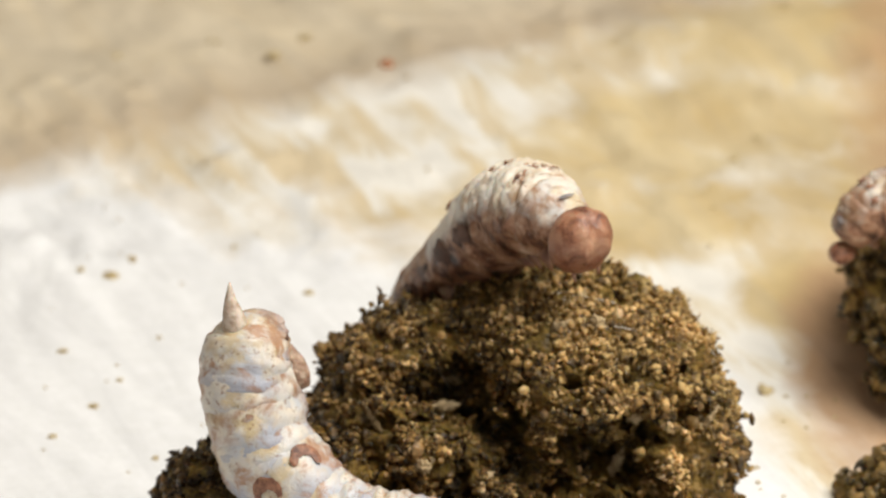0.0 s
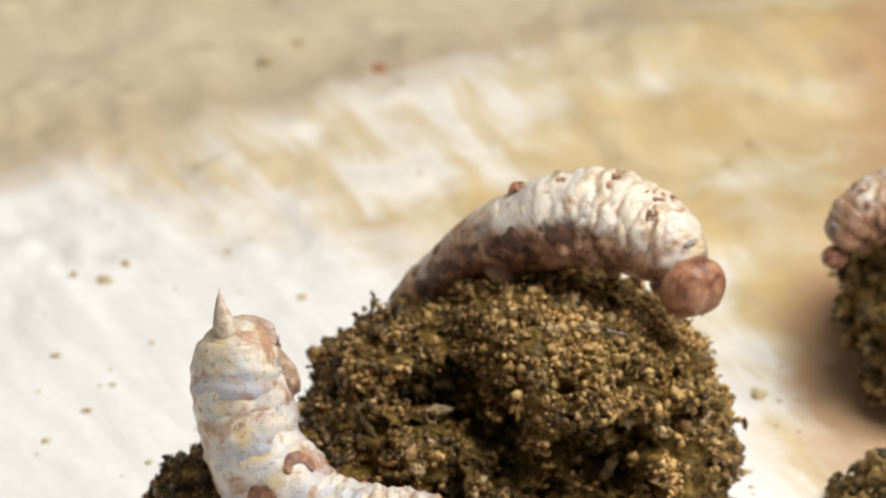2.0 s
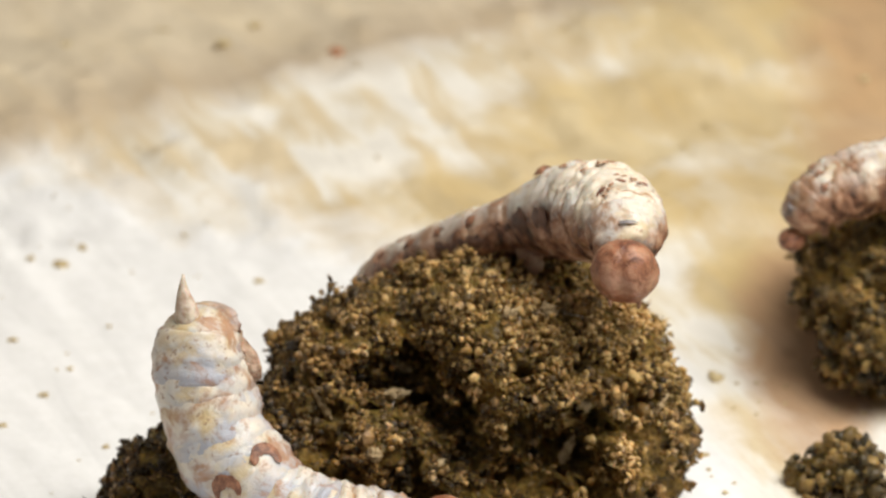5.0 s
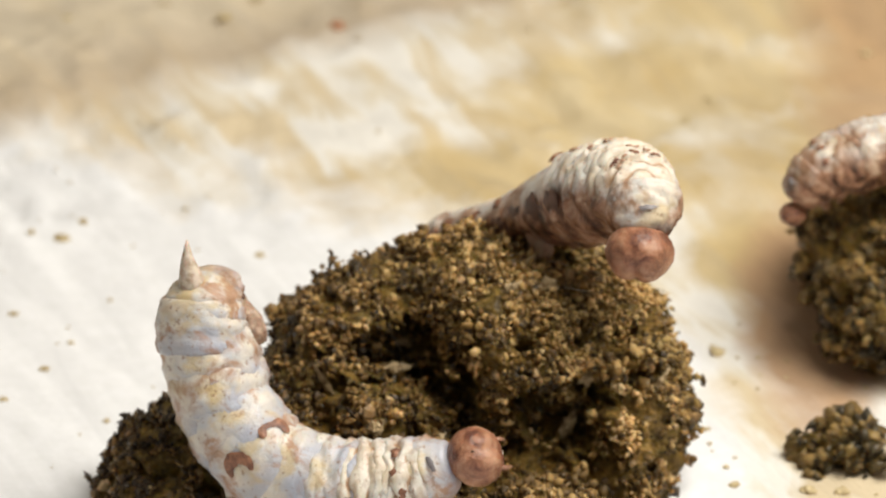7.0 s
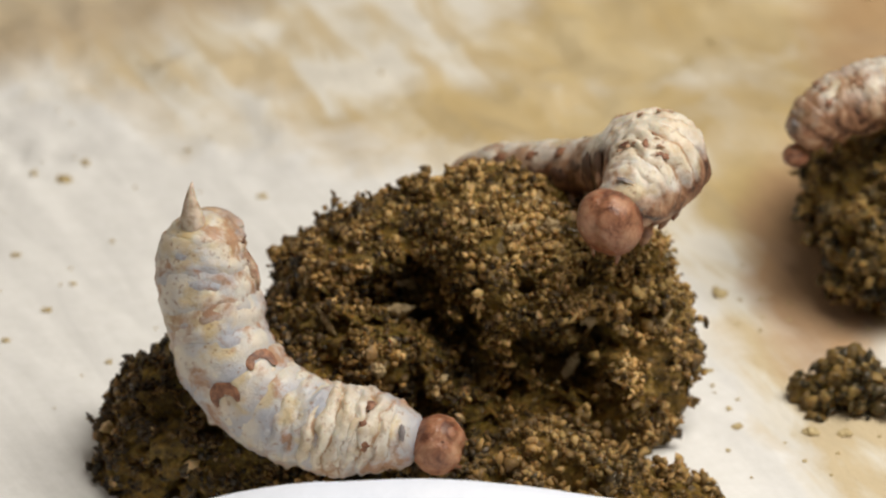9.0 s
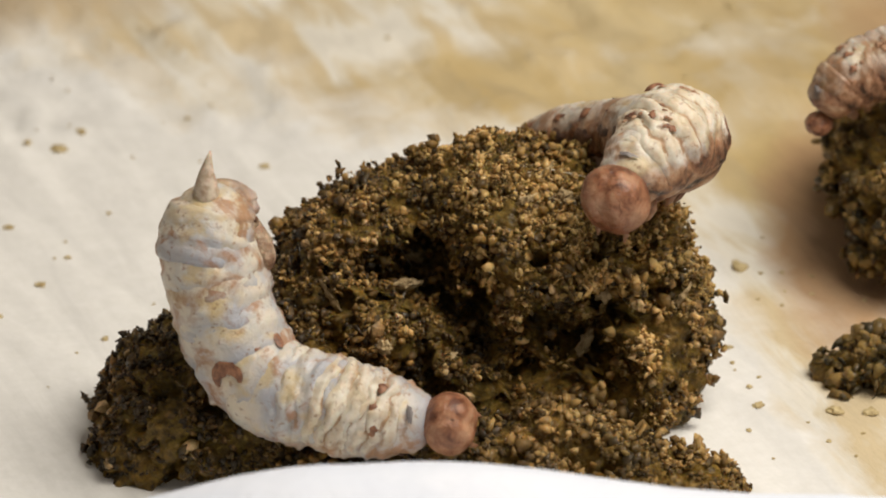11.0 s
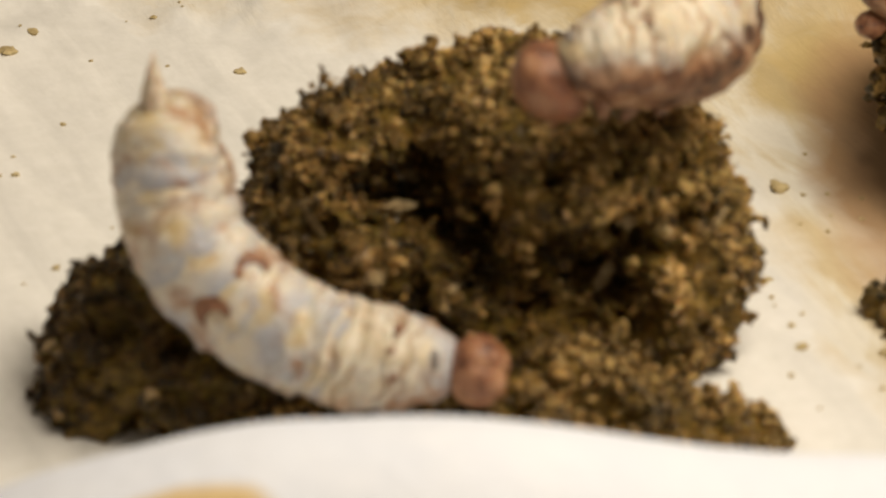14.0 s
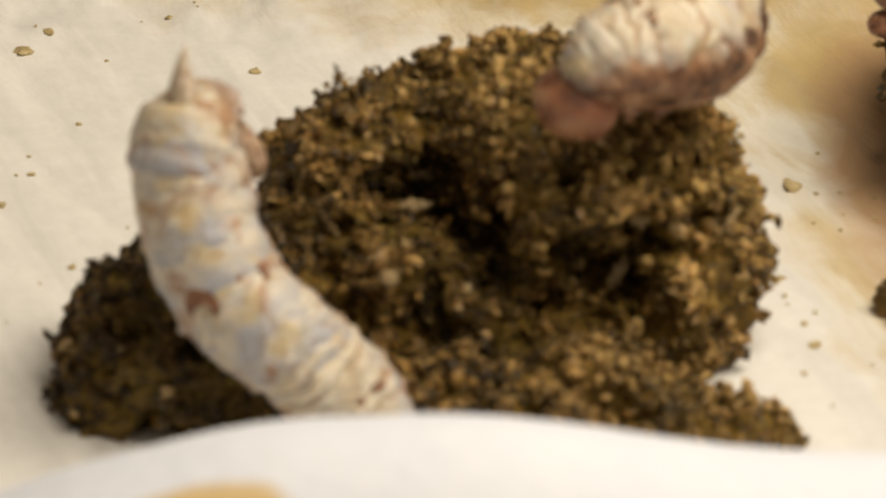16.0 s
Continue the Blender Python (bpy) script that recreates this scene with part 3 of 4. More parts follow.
def barrel(r0, r1, length, wrinkle, folds, seed, sides=56, rows=30, tail=False, blunt=False, keel=0.88):
    """One segment of the body: forward is +y, the back is up. Gives vertices, faces and how deep each one lies in a fold."""
    v, f, deep = [], [], []
    for j in range(rows + 1):
        u = -1 + 2 * j / rows
        y = u * length * 0.98
        r = r0 + (r1 - r0) * (u * 0.98 + 0.5)
        edge = 1 - (0.13 if wrinkle > 0.2 else 0.085) * abs(u) ** 2.4
        edge -= 5.0 * max(0.0, abs(u) - 0.70) ** 2
        if blunt:
            edge = 1 - 0.06 * u * u - 5.0 * max(0.0, abs(u) - 0.68) ** 2
        if tail and u < 0:
            edge = math.sqrt(max(0.0, 1 - (u * 0.999) ** 2)) * 0.98 + 0.02
            y *= 0.82
        calm = max(0.0, 1 - (u / 0.80) ** 2)
        for i in range(sides):
            a = 2 * math.pi * i / sides
            c, s = math.cos(a), math.sin(a)
            n = calm * fbm((c * 1.5, u * 1.7, s * 1.5), 1.1, 4, seed)
            crinkle = fbm((c * 2.2, u * 4.5, s * 2.2), 1.3, 3, seed + 2)
            small = max(0.0, 0.20 - abs(crinkle)) / 0.20
            phase = u * (4.4 + 3.0 * wrinkle) + 3.0 * fbm((c * 0.9, u * 0.7, s * 0.9), 1.0, 3, seed + 4) + 0.9 * c
            ridge = abs(math.sin(phase)) ** 0.7
            up = max(0.0, min(1.0, 0.35 + 1.1 * s)) * min(1.0, wrinkle)
            lump = 1 + 0.5 * fbm((c * 2.5, u * 2.0, s * 2.5), 1.2, 2, seed + 8)
            k = edge * (1 + 0.012 * calm * math.cos(u * math.pi * folds) + (0.075 if wrinkle > 0.2 else 0.055) * n - 0.004 * calm * small)
            k += up * (0.35 + 0.65 * calm) * 0.15 * (ridge * lump - 0.55)
            bulge = 1 + 0.08 * math.exp(-((s + 0.30) / 0.28) ** 2) * (1 - u * u) * (1 + 1.2 * n)
            v.append((r * k * c * bulge, y, r * k * s * (0.96 if s > 0 else keel)))
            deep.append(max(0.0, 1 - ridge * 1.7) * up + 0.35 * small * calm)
    for j in range(rows):
        for i in range(sides):
            k = (i + 1) % sides
            f.append((j * sides + i, j * sides + k, (j + 1) * sides + k, (j + 1) * sides + i))
    f.append(tuple(range(sides))[::-1])
    f.append(tuple(rows * sides + i for i in range(sides)))
    return v, f, deep


def tube(points, radii, sides=12):
    """A closed, tapering limb along points."""
    v, f = [], []
    pts = [Vector(p) for p in points]
    whole = (pts[-1] - pts[0]).normalized()
    side = min((Vector((1, 0, 0)), Vector((0, 1, 0)), Vector((0, 0, 1))), key=lambda a: abs(a.dot(whole)))
    for j, p in enumerate(pts):
        t = (pts[min(j + 1, len(pts) - 1)] - pts[max(j - 1, 0)]).normalized()
        x = t.cross(side).normalized()
        y = t.cross(x)
        for i in range(sides):
            a = 2 * math.pi * i / sides
            v.append(p + radii[j] * (math.cos(a) * x + math.sin(a) * y))
    n = len(pts)
    for j in range(n - 1):
        for i in range(sides):
            k = (i + 1) % sides
            f.append((j * sides + i, j * sides + k, (j + 1) * sides + k, (j + 1) * sides + i))
    f.append(tuple(range(sides))[::-1])
    f.append(tuple((n - 1) * sides + i for i in range(sides)))
    return v, f


def patch(r, y0, a0, wy, wa, lift=0.05, seed=0.0, sz=0.96):
    """A thin marking laid over the rounded skin round angle a0 (degrees) and place y0."""
    v, f = [], []
    n, m = 20, 5
    for j in range(m + 1):
        q = j / m
        for i in range(n):
            t = 2 * math.pi * i / n
            du, dv = math.cos(t) * q, math.sin(t) * q
            k = 1 + 0.75 * fbm((math.cos(t) * 1.5, math.sin(t) * 1.5, 0), 1.0, 3, seed)
            du, dv = du * k, dv * k
            a = math.radians(a0 + dv * wa)
            rr = r + lift * (1 - q * q) - 0.03 * q ** 3
            v.append((rr * math.cos(a), y0 + du * wy, rr * math.sin(a) * sz))
    for j in range(m):
        for i in range(n):
            k = (i + 1) % n
            f.append((j * n + i, j * n + k, (j + 1) * n + k, (j + 1) * n + i))
    return v, f


def crescent(r, y0, a0, wy, wa, s):
    """A raised C-shaped band on the skin."""
    v, f, n = [], [], 18
    for i in range(n):
        q = -1 + 2 * i / (n - 1)
        t = q * 1.9 + 0.5 * s
        wide = 0.55 * (1 - 0.7 * q * q) * (1 + 0.4 * fbm((q * 3, 0, s), 1.0, 3, y0))
        for k in range(5):
            e = (k - 2) / 2
            m = 1 + e * wide
            a = math.radians(a0 + s * math.sin(t) * wa * m)
            rr = r + 0.05 * (1 - e * e) - 0.02
            v.append((rr * math.cos(a), y0 - math.cos(t) * wy * m, rr * math.sin(a) * 0.96))
    for i in range(n - 1):
        for k in range(4):
            f.append((i * 5 + k, i * 5 + k + 1, i * 5 + k + 6, i * 5 + k + 5))
    return v, f


def head_mesh():
    gv, gf = ball(4)
    out = []
    for x, y, z in gv:
        q = Vector((x, y, z))
        r = 1.0
        groove = math.exp(-(x / 0.16) ** 2) * max(0.0, 0.55 + y) * 0.075
        r -= groove * (1.0 if z > -0.2 else 0.2)
        frons = max(0.0, y) * math.exp(-((z + 0.35) / 0.28) ** 2) * math.exp(-(x / (0.30 + 0.35 * max(0.0, -z))) ** 4)
        r -= 0.018 * frons
        r -= 0.10 * max(0.0, y) * max(0.0, -z - 0.55)
        r += 0.05 * math.exp(-((abs(x) - 0.45) / 0.3) ** 2) * max(0.0, y) * (1 if z > -0.2 else 0.4)
        r += 0.035 * fbm(q, 2.2, 4, 4)
        out.append((x * 1.74 * r, y * 1.52 * r + 0.18, z * 1.82 * r * (1.0 if z > 0 else 1.08)))
    return out, gf


def silkworm(label, skin, seed, crescents, spots, girth=1.0, reach=1.0, rear=1.0, crumple=1.0, face=1.0):
    worm = new("silkworm")
    tagged(worm, label, "caterpillar", "silkworms on the food")
    pieces = []
    v, f = head_mesh()
    v = [(x * face, y * face, z * face) for x, y, z in v]
    head = link("head", v, f, HEAD, worm, "glossy russet-brown head capsule")
    for s in (-1, 1):
        gv, gf = ball(2)
        link("jaw", [(s * 0.34 + x * 0.34, 0.95 + y * 0.34, -1.45 + z * 0.42) for x, y, z in gv], gf, JAW, head)
        link("palp", *tube([(s * 0.75, 0.8, -1.2), (s * 0.85, 1.25, -1.6), (s * 0.8, 1.45, -1.95)], (0.2, 0.15, 0.06)), LEG, head)
        for k in range(4):
            a = 200 + 22 * k
            p = (s * (1.40 + 0.10 * math.cos(math.radians(a))), 0.62 + 0.34 * math.cos(math.radians(a)), -0.75 + 0.34 * math.sin(math.radians(a)))
            link("eye", [(p[0] + x * 0.13, p[1] + y * 0.13, p[2] + z * 0.13) for x, y, z in ball(1)[0]], ball(1)[1], JAW, head)
    gv, gf = ball(2)
    link("lip", [(x * 0.45, 0.98 + y * 0.40, -1.36 + z * 0.20) for x, y, z in gv], gf, LIP, head, "pale upper lip")
    for ends in (((0.0, 0.60, 1.56), (0.0, 1.05, 1.20), (0.0, 1.33, 0.65), (0.0, 1.42, 0.1)), ((0.0, 1.42, 0.1), (0.30, 1.40, -0.35), (0.52, 1.26, -0.9)), ((0.0, 1.42, 0.1), (-0.30, 1.40, -0.35), (-0.52, 1.26, -0.9))):
        link("suture", *tube([(x * 1.06, y * 1.04, z * 1.05) for x, y, z in ends], [0.035] * len(ends), 6), JAW, head)
    pieces.append(head)
    wide = [RADII[0]]
    for i in range(1, N_PIECES):
        swell = girth if 1 < i < 6 else (1.0 if i == 1 else 2 - girth if i < 8 else 3 - 2 * girth)
        wide.append(RADII[i] * swell * (1 + (rear - 1) * min(1.0, max(0.0, (i - 4) / 2), (12.5 - i) / 3)))
    for i in range(1, N_PIECES):
        r0, r1 = (wide[i] + wide[min(i + 1, N_PIECES - 1)]) / 2, (wide[i] + wide[i - 1]) / 2
        if i == 1:
            r1 = 1.66
        length = (0.55 if i < 11 else 0.62 if i == 11 else 0.44) * (SPACING[i - 1] + SPACING[min(i, len(SPACING) - 1)]) * (reach if i > 1 else 1.0)
        if i == 1:
            length = 1.62
        wrinkle = {1: 0.25, 2: 1.0, 3: 1.15, 4: 0.55}.get(i, 0.06) * crumple
        last = i == N_PIECES - 1
        v, f, deep = barrel(r0, r1, length * (1.25 if last else 1.0), wrinkle, 5 if i < 5 else 4, seed + i * 1.7, *((80, 56) if i in (2, 3, 4) else (56, 30)), tail=i > 10, blunt=i > 10, keel=(1.16 if spots else 1.0) if 1 < i < 6 else 0.92)
        if last:
            v = [(x * 0.95, y * 0.8 + 0.45, z * 0.85 - 0.95) for x, y, z in v]
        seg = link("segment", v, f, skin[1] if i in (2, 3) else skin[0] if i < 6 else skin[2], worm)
        pieces.append(seg)
        back = sum(SPACING[:i]) * (reach if reach > 1 else 1.12)
        spot = seg.data.attributes.new("body_place", "FLOAT_VECTOR", "POINT")
        spot.data.foreach_set("vector", [k * MM for x, y, z in v for k in (x + seed * 7, y - back, z)])
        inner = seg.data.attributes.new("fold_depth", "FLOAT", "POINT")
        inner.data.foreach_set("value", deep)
        R = wide[i]
        for s in (-1, 1):
            side = 0 if s > 0 else 180
            if i not in (2, 3, 12):
                link("spiracle", *patch(R * 1.03, 0.0, -14 if s > 0 else 194, 0.2, 6, 0.07, seed + i), DARK, seg)
            if i <= 3:
                link("leg", *tube([(s * 0.75, 0.1, -R * 0.72), (s * 0.95, 0.25, -R * 0.72 - 0.75), (s * 0.75, 0.35, -R * 0.72 - 1.25), (s * 0.6, 0.5, -R * 0.72 - 1.55)],
                                  (0.5, 0.36, 0.24, 0.08)), LEG, seg)
            if i in (6, 7, 8, 9):
                link("proleg", *tube([(s * 1.0, 0, -R * 0.6), (s * 1.2, 0, -R * 0.75 - 0.6), (s * 1.2, 0, -R * 0.75 - 1.1), (s * 1.15, 0, -R * 0.75 - 1.35)],
                                     (0.85, 0.66, 0.6, 0.42)), FOOT, seg)
            if last:
                link("clasper", *tube([(s * 0.9, 1.3, -0.8), (s * 1.6, 2.2, -1.1), (s * 2.1, 3.0, -1.4), (s * 2.35, 3.7, -1.6), (s * 2.45, 4.2, -1.8)], (0.7, 0.75, 0.78, 0.66, 0.4), 16), CLASP, seg, "brown-mottled clasping foot")
            if crescents and i == 6:
                link("crescent_marking", *crescent(R * 1.015, 0.0, 90 - s * 32, 0.72, 15, s), MARK, seg, "russet crescent marking")
            if i == 1 and s > 0:
                link("marking", *patch(R * 1.01, 0.55, 92, 0.16, 14, 0.02, seed + 9), SMUDGE, seg, "grey smudge behind the head")
            if i == 2:
                link("marking", *patch(R * 1.04, 0.25, 90 - s * 30, 0.26, 7, 0.05, seed + 11), MARK, seg)
                if s > 0:
                    link("marking", *patch(R * 1.04, 0.05, 90, 0.30, 6, 0.05, seed + 17), MARK, seg)
            if spots and 4 <= i <= 10:
                link("dark_blotch", *patch(R * 1.05, 0.1, 8 if s > 0 else 172, 0.72, 16, 0.06, seed + i), DARK, seg)
                if i > 5:
                    link("dark_blotch", *patch(R * 1.04, -0.2, 52 if s > 0 else 128, 0.45, 10, 0.03, seed + 2 * i), MARK, seg)
        if spots and i in (2, 3, 4):
            rng = random.Random(int(seed * 10) + 50 * i)
            for k in range(4 if i < 4 else 2):
                y, a = rng.uniform(-0.9, 0.9), rng.uniform(50, 130)
                for q in range(2):
                    link("scurf", *patch(R * 1.03, y + rng.uniform(-0.25, 0.25), a + rng.uniform(-6, 6), rng.uniform(0.08, 0.2), rng.uniform(2, 6), 0.08, seed + k * 3 + q), SCURF, seg)
        if spots and i == 5:
            link("scurf", *patch(R * 1.04, 0.2, 95, 0.55, 15, 0.32, seed + 31), MARK, seg, "dark rusty flake on the back")
        if i == 11:
            link("horn", *tube([(0, -0.3, R * 0.45), (0, -0.9, R * 0.60), (0, -1.5, R * 0.70), (0.03, -2.1, R * 0.77), (0.0, -2.7, R * 0.82), (-0.05, -3.2, R * 0.86)],
                               (0.85, 0.74, 0.58, 0.38, 0.20, 0.05), 18), HORN, seg, "pointed cream tail horn")
    return worm, pieces


ROWS = {}


def spline(points, steps=14):
    p = [Vector(q) for q in points]
    p = [2 * p[0] - p[1]] + p + [2 * p[-1] - p[-2]]
    out = []
    for i in range(1, len(p) - 2):
        a, b, c, d = p[i - 1:i + 3]
        for k in range(steps):
            t = k / steps
            out.append(0.5 * (2 * b + (c - a) * t + (2 * a - 5 * b + 4 * c - d) * t * t + (3 * b - a - 3 * c + d) * t ** 3))
    out.append(p[-2])
    return out


def body_poses(points, back, reach, nod=-30, forward=0.0):
    """A pose for every piece along a line from the head to the tail, the back turned to the given way."""
    line = spline(points)
    s = [0.0]
    for a, b in zip(line, line[1:]):
        s.append(s[-1] + (b - a).length)
    spans = np.concatenate([[0.0], np.cumsum(SPACING)])
    if reach == 0:
        spans = spans * (s[-1] / spans[-1])
    else:
        spans[2:] = spans[1] + (spans[2:] - spans[1]) * reach
    arr = np.array([q[:] for q in line])

    def at(d):
        if d > s[-1]:
            e = (line[-1] - line[-4]).normalized()
            return line[-1] + e * (d - s[-1])
        return Vector([np.interp(d, s, arr[:, k]) for k in range(3)])

    out = []
    for i, d in enumerate(spans):
        h = 1.1
        ahead = (at(max(0.0, d - h)) - at(d + h)).normalized()
        up = Vector(back[0]).lerp(Vector(back[1]), max(0.0, min(1.0, (i - 8) / 3)))
        up = (up - ahead * up.dot(ahead)).normalized()
        right = ahead.cross(up)
        m = Matrix((right, ahead, up)).transposed().to_4x4()
        m.translation = at(d)
        if i == 0:
            m = m @ Matrix.Translation((0, forward, 0)) @ Matrix.Rotation(radians(nod), 4, "X")
        out.append(place(m))
    return out


def crawl(worm, t, *points):
    ROWS.setdefault(worm[0].name, []).append((t, body_poses(points, worm[2], worm[3], worm[4], worm[5])))


front, front_pieces = silkworm("pale grey silkworm caterpillar with russet crescents, hanging on the clod", (SKIN_FRONT, FOLD_FRONT, SKIN_FRONT), 2.3, True, False, rear=1.14)
front_worm = (front, front_pieces, ((-0.15, -0.80, 0.58), (-0.45, -0.74, 0.5)), 0, 4, 0.6)
climber, climber_pieces = silkworm("cream silkworm caterpillar with dark flank spots, crawling over the clod", (SKIN_CLIMB, FOLD_CLIMB, SKIN_REAR), 7.9, False, True, 1.08, 1.22, rear=0.86, crumple=0.95, face=1.12)
climbing_worm = (climber, climber_pieces, ((0.0, -0.08, 1.0), (0.0, 0.0, 1.0)), 1.22, -8, 0.1)
resting, resting_pieces = silkworm("pale blotched silkworm caterpillar lying on the clod behind", (SKIN_REST, SKIN_REST, SKIN_REST), 14.2, False, True, crumple=0.3)
for piece, m in zip(resting_pieces, body_poses(((18.9, 14.2, 10.4), (19.4, 14.5, 11.6), (21.1, 15.2, 13.0), (24.9, 16.0, 14.0), (29.6, 17.0, 14.6), (36.0, 18.0, 14.0), (42.0, 19.0, 12.0)), ((-0.3, -0.4, 0.85), (-0.3, -0.4, 0.85)), 1)):
    piece.matrix_basis = m @ Matrix.Scale(0.46 if piece.name.startswith("head") else 0.82, 4)

# ---- flakes and threads on the large clod ----

def on_clod(x, v):
    """The place on the large clod's face at x and at height v across the slope."""
    d = np.hypot(BIG_P[:, 0] - x, 0.906 * BIG_P[:, 2] + 0.423 * BIG_P[:, 1] - v) + 0.02 * (BIG_P[:, 1] + 12)
    d[BIG_P[:, 1] > 3] += 50
    return Vector(BIG_P[int(np.argmin(d))])


def flakes():
    gv, gf = ball(4)
    for x, v, a, b, turn in ((-4.5, 7.75, 0.85, 0.28, -35), (-4.95, 6.25, 0.75, 0.26, 10), (3.95, 11.1, 0.42, 0.40, 0), (8.5, 0.2, 0.8, 0.5, 20),
                             (6.0, 6.1, 0.6, 0.5, 40), (2.9, 12.4, 0.65, 0.2, 60), (-6.0, 2.9, 0.42, 0.3, 0), (10.3, 5.4, 1.0, 0.14, 60), (5.0, 2.9, 0.9, 0.25, 70),
                             (-2.6, 2.2, 0.4, 0.26, 30), (1.6, 11.0, 0.5, 0.2, 30), (-9.2, 5.6, 0.9, 0.16, -60)):
        p = on_clod(x, v)
        pts = [(q[0] * a * (1 + 0.9 * fbm(q, 2.2, 4, x)), (q[1] * 0.26 + 0.1 * q[0] * q[0]) * (1 + fbm(q, 2.5, 3, a + x)), q[2] * b * (1 + 1.1 * fbm(q, 2.2, 4, v))) for q in gv]
        ob = link("flake", pts, gf, FLAKE, big)
        ob.matrix_basis = Matrix.LocRotScale((p + Vector((0, -0.6, 0.3))) * MM, Euler((radians(-15), radians(-turn), 0)), None)
    for (x0, v0), (x1, v1), sag in (((-5.0, 6.3), (-6.2, 3.2), 0.4), ((-4.6, 7.5), (-6.0, 10.3), 0.2), ((1.0, 13.2), (5.6, 12.6), -0.1), ((2.2, 12.0), (6.2, 11.0), 0.1),
                                   ((-1.0, 12.4), (3.4, 13.0), 0.0)):
        a, b = on_clod(x0, v0), on_clod(x1, v1)
        pts = [a.lerp(b, k / 8) + Vector((0, -0.5, -sag * math.sin(math.pi * k / 8))) for k in range(9)]
        link("silk_thread", *tube(pts, [0.02] * 9, 6), THREAD, big)


flakes()


def motions():
    crawl(front_worm, 0.0, (-3.9, -14.5, 6.2), (-6.4, -14.0, 5.7), (-9.2, -13.5, 5.6), (-11.8, -12.5, 6.4), (-13.6, -11.5, 7.8), (-14.9, -10.5, 9.1), (-15.8, -9.5, 11.5), (-16.2, -9.0, 13.4), (-16.1, -8.4, 14.9), (-16.2, -7.8, 16.3))
    crawl(front_worm, 0.5, (-3.6, -14.5, 6.2), (-6.0, -14.0, 5.8), (-9.1, -13.5, 5.7), (-11.8, -12.5, 6.3), (-13.5, -11.5, 7.8), (-14.8, -10.5, 9.1), (-15.7, -9.5, 11.5), (-16.2, -9.0, 13.4), (-16.1, -8.4, 14.9), (-16.2, -7.8, 16.2))
    crawl(front_worm, 1.5, (-3.3, -14.5, 6.5), (-6.0, -14.0, 6.1), (-9.1, -13.5, 6.0), (-12.0, -12.5, 6.5), (-13.7, -11.5, 7.7), (-15.0, -10.5, 9.0), (-15.9, -9.5, 11.4), (-16.3, -9.0, 13.3), (-16.3, -8.4, 14.8), (-16.4, -7.8, 16.1))
    crawl(front_worm, 2.5, (-3.3, -14.5, 6.5), (-5.9, -14.0, 6.2), (-9.1, -13.5, 6.1), (-12.0, -12.5, 6.6), (-13.7, -11.5, 7.9), (-15.0, -10.5, 9.1), (-15.9, -9.5, 11.5), (-16.3, -9.0, 13.4), (-16.2, -8.4, 14.9), (-16.3, -7.8, 16.3))
    crawl(front_worm, 3.5, (-3.7, -14.5, 5.6), (-6.2, -14.0, 5.3), (-9.3, -13.5, 5.4), (-12.0, -12.5, 6.1), (-13.8, -11.5, 7.7), (-15.1, -10.5, 9.0), (-16.0, -9.5, 11.4), (-16.4, -9.0, 13.3), (-16.4, -8.4, 14.8), (-16.5, -7.8, 16.1))
    crawl(front_worm, 4.0, (-3.8, -14.5, 5.3), (-6.4, -14.0, 5.0), (-9.5, -13.5, 5.2), (-12.2, -12.5, 6.0), (-13.9, -11.5, 7.6), (-15.2, -10.5, 8.9), (-16.1, -9.5, 11.2), (-16.5, -9.0, 13.1), (-16.5, -8.4, 14.6), (-16.6, -7.8, 16.0))
    crawl(front_worm, 4.2, (-3.3, -14.5, 5.1), (-6.1, -14.0, 4.8), (-9.2, -13.5, 5.0), (-11.9, -12.5, 6.0), (-13.6, -11.5, 7.5), (-14.8, -10.5, 8.8), (-15.7, -9.5, 11.2), (-16.1, -9.0, 13.1), (-16.0, -8.4, 14.6), (-16.1, -7.8, 15.9))
    crawl(front_worm, 6.3, (-2.3, -14.5, 7.5), (-5.6, -14.0, 6.4), (-8.8, -13.5, 6.3), (-11.7, -12.5, 6.6), (-13.3, -11.5, 8.0), (-14.7, -10.5, 9.5), (-15.6, -9.5, 11.9), (-16.0, -9.0, 13.8), (-16.0, -8.4, 15.3), (-16.0, -7.8, 16.6))
    crawl(front_worm, 7.0, (-1.1, -14.5, 8.2), (-4.9, -14.0, 6.7), (-8.4, -13.5, 6.3), (-11.8, -12.5, 7.0), (-13.3, -11.5, 8.2), (-14.5, -10.5, 9.6), (-15.4, -9.5, 12.0), (-15.9, -9.0, 13.9), (-15.8, -8.4, 15.4), (-15.9, -7.8, 16.7))
    crawl(front_worm, 7.5, (-0.9, -14.5, 8.6), (-4.6, -14.0, 6.7), (-8.4, -13.5, 6.2), (-11.8, -12.5, 6.9), (-13.3, -11.5, 8.2), (-14.6, -10.5, 9.6), (-15.5, -9.5, 12.0), (-15.9, -9.0, 13.9), (-15.8, -8.4, 15.4), (-15.9, -7.8, 16.7))
    crawl(front_worm, 8.0, (-1.2, -14.5, 7.8), (-5.0, -14.0, 6.5), (-8.5, -13.5, 6.0), (-11.9, -12.5, 6.9), (-13.4, -11.5, 8.3), (-14.6, -10.5, 9.7), (-15.5, -9.5, 12.1), (-15.9, -9.0, 14.0), (-15.9, -8.4, 15.5), (-16.0, -7.8, 16.8))
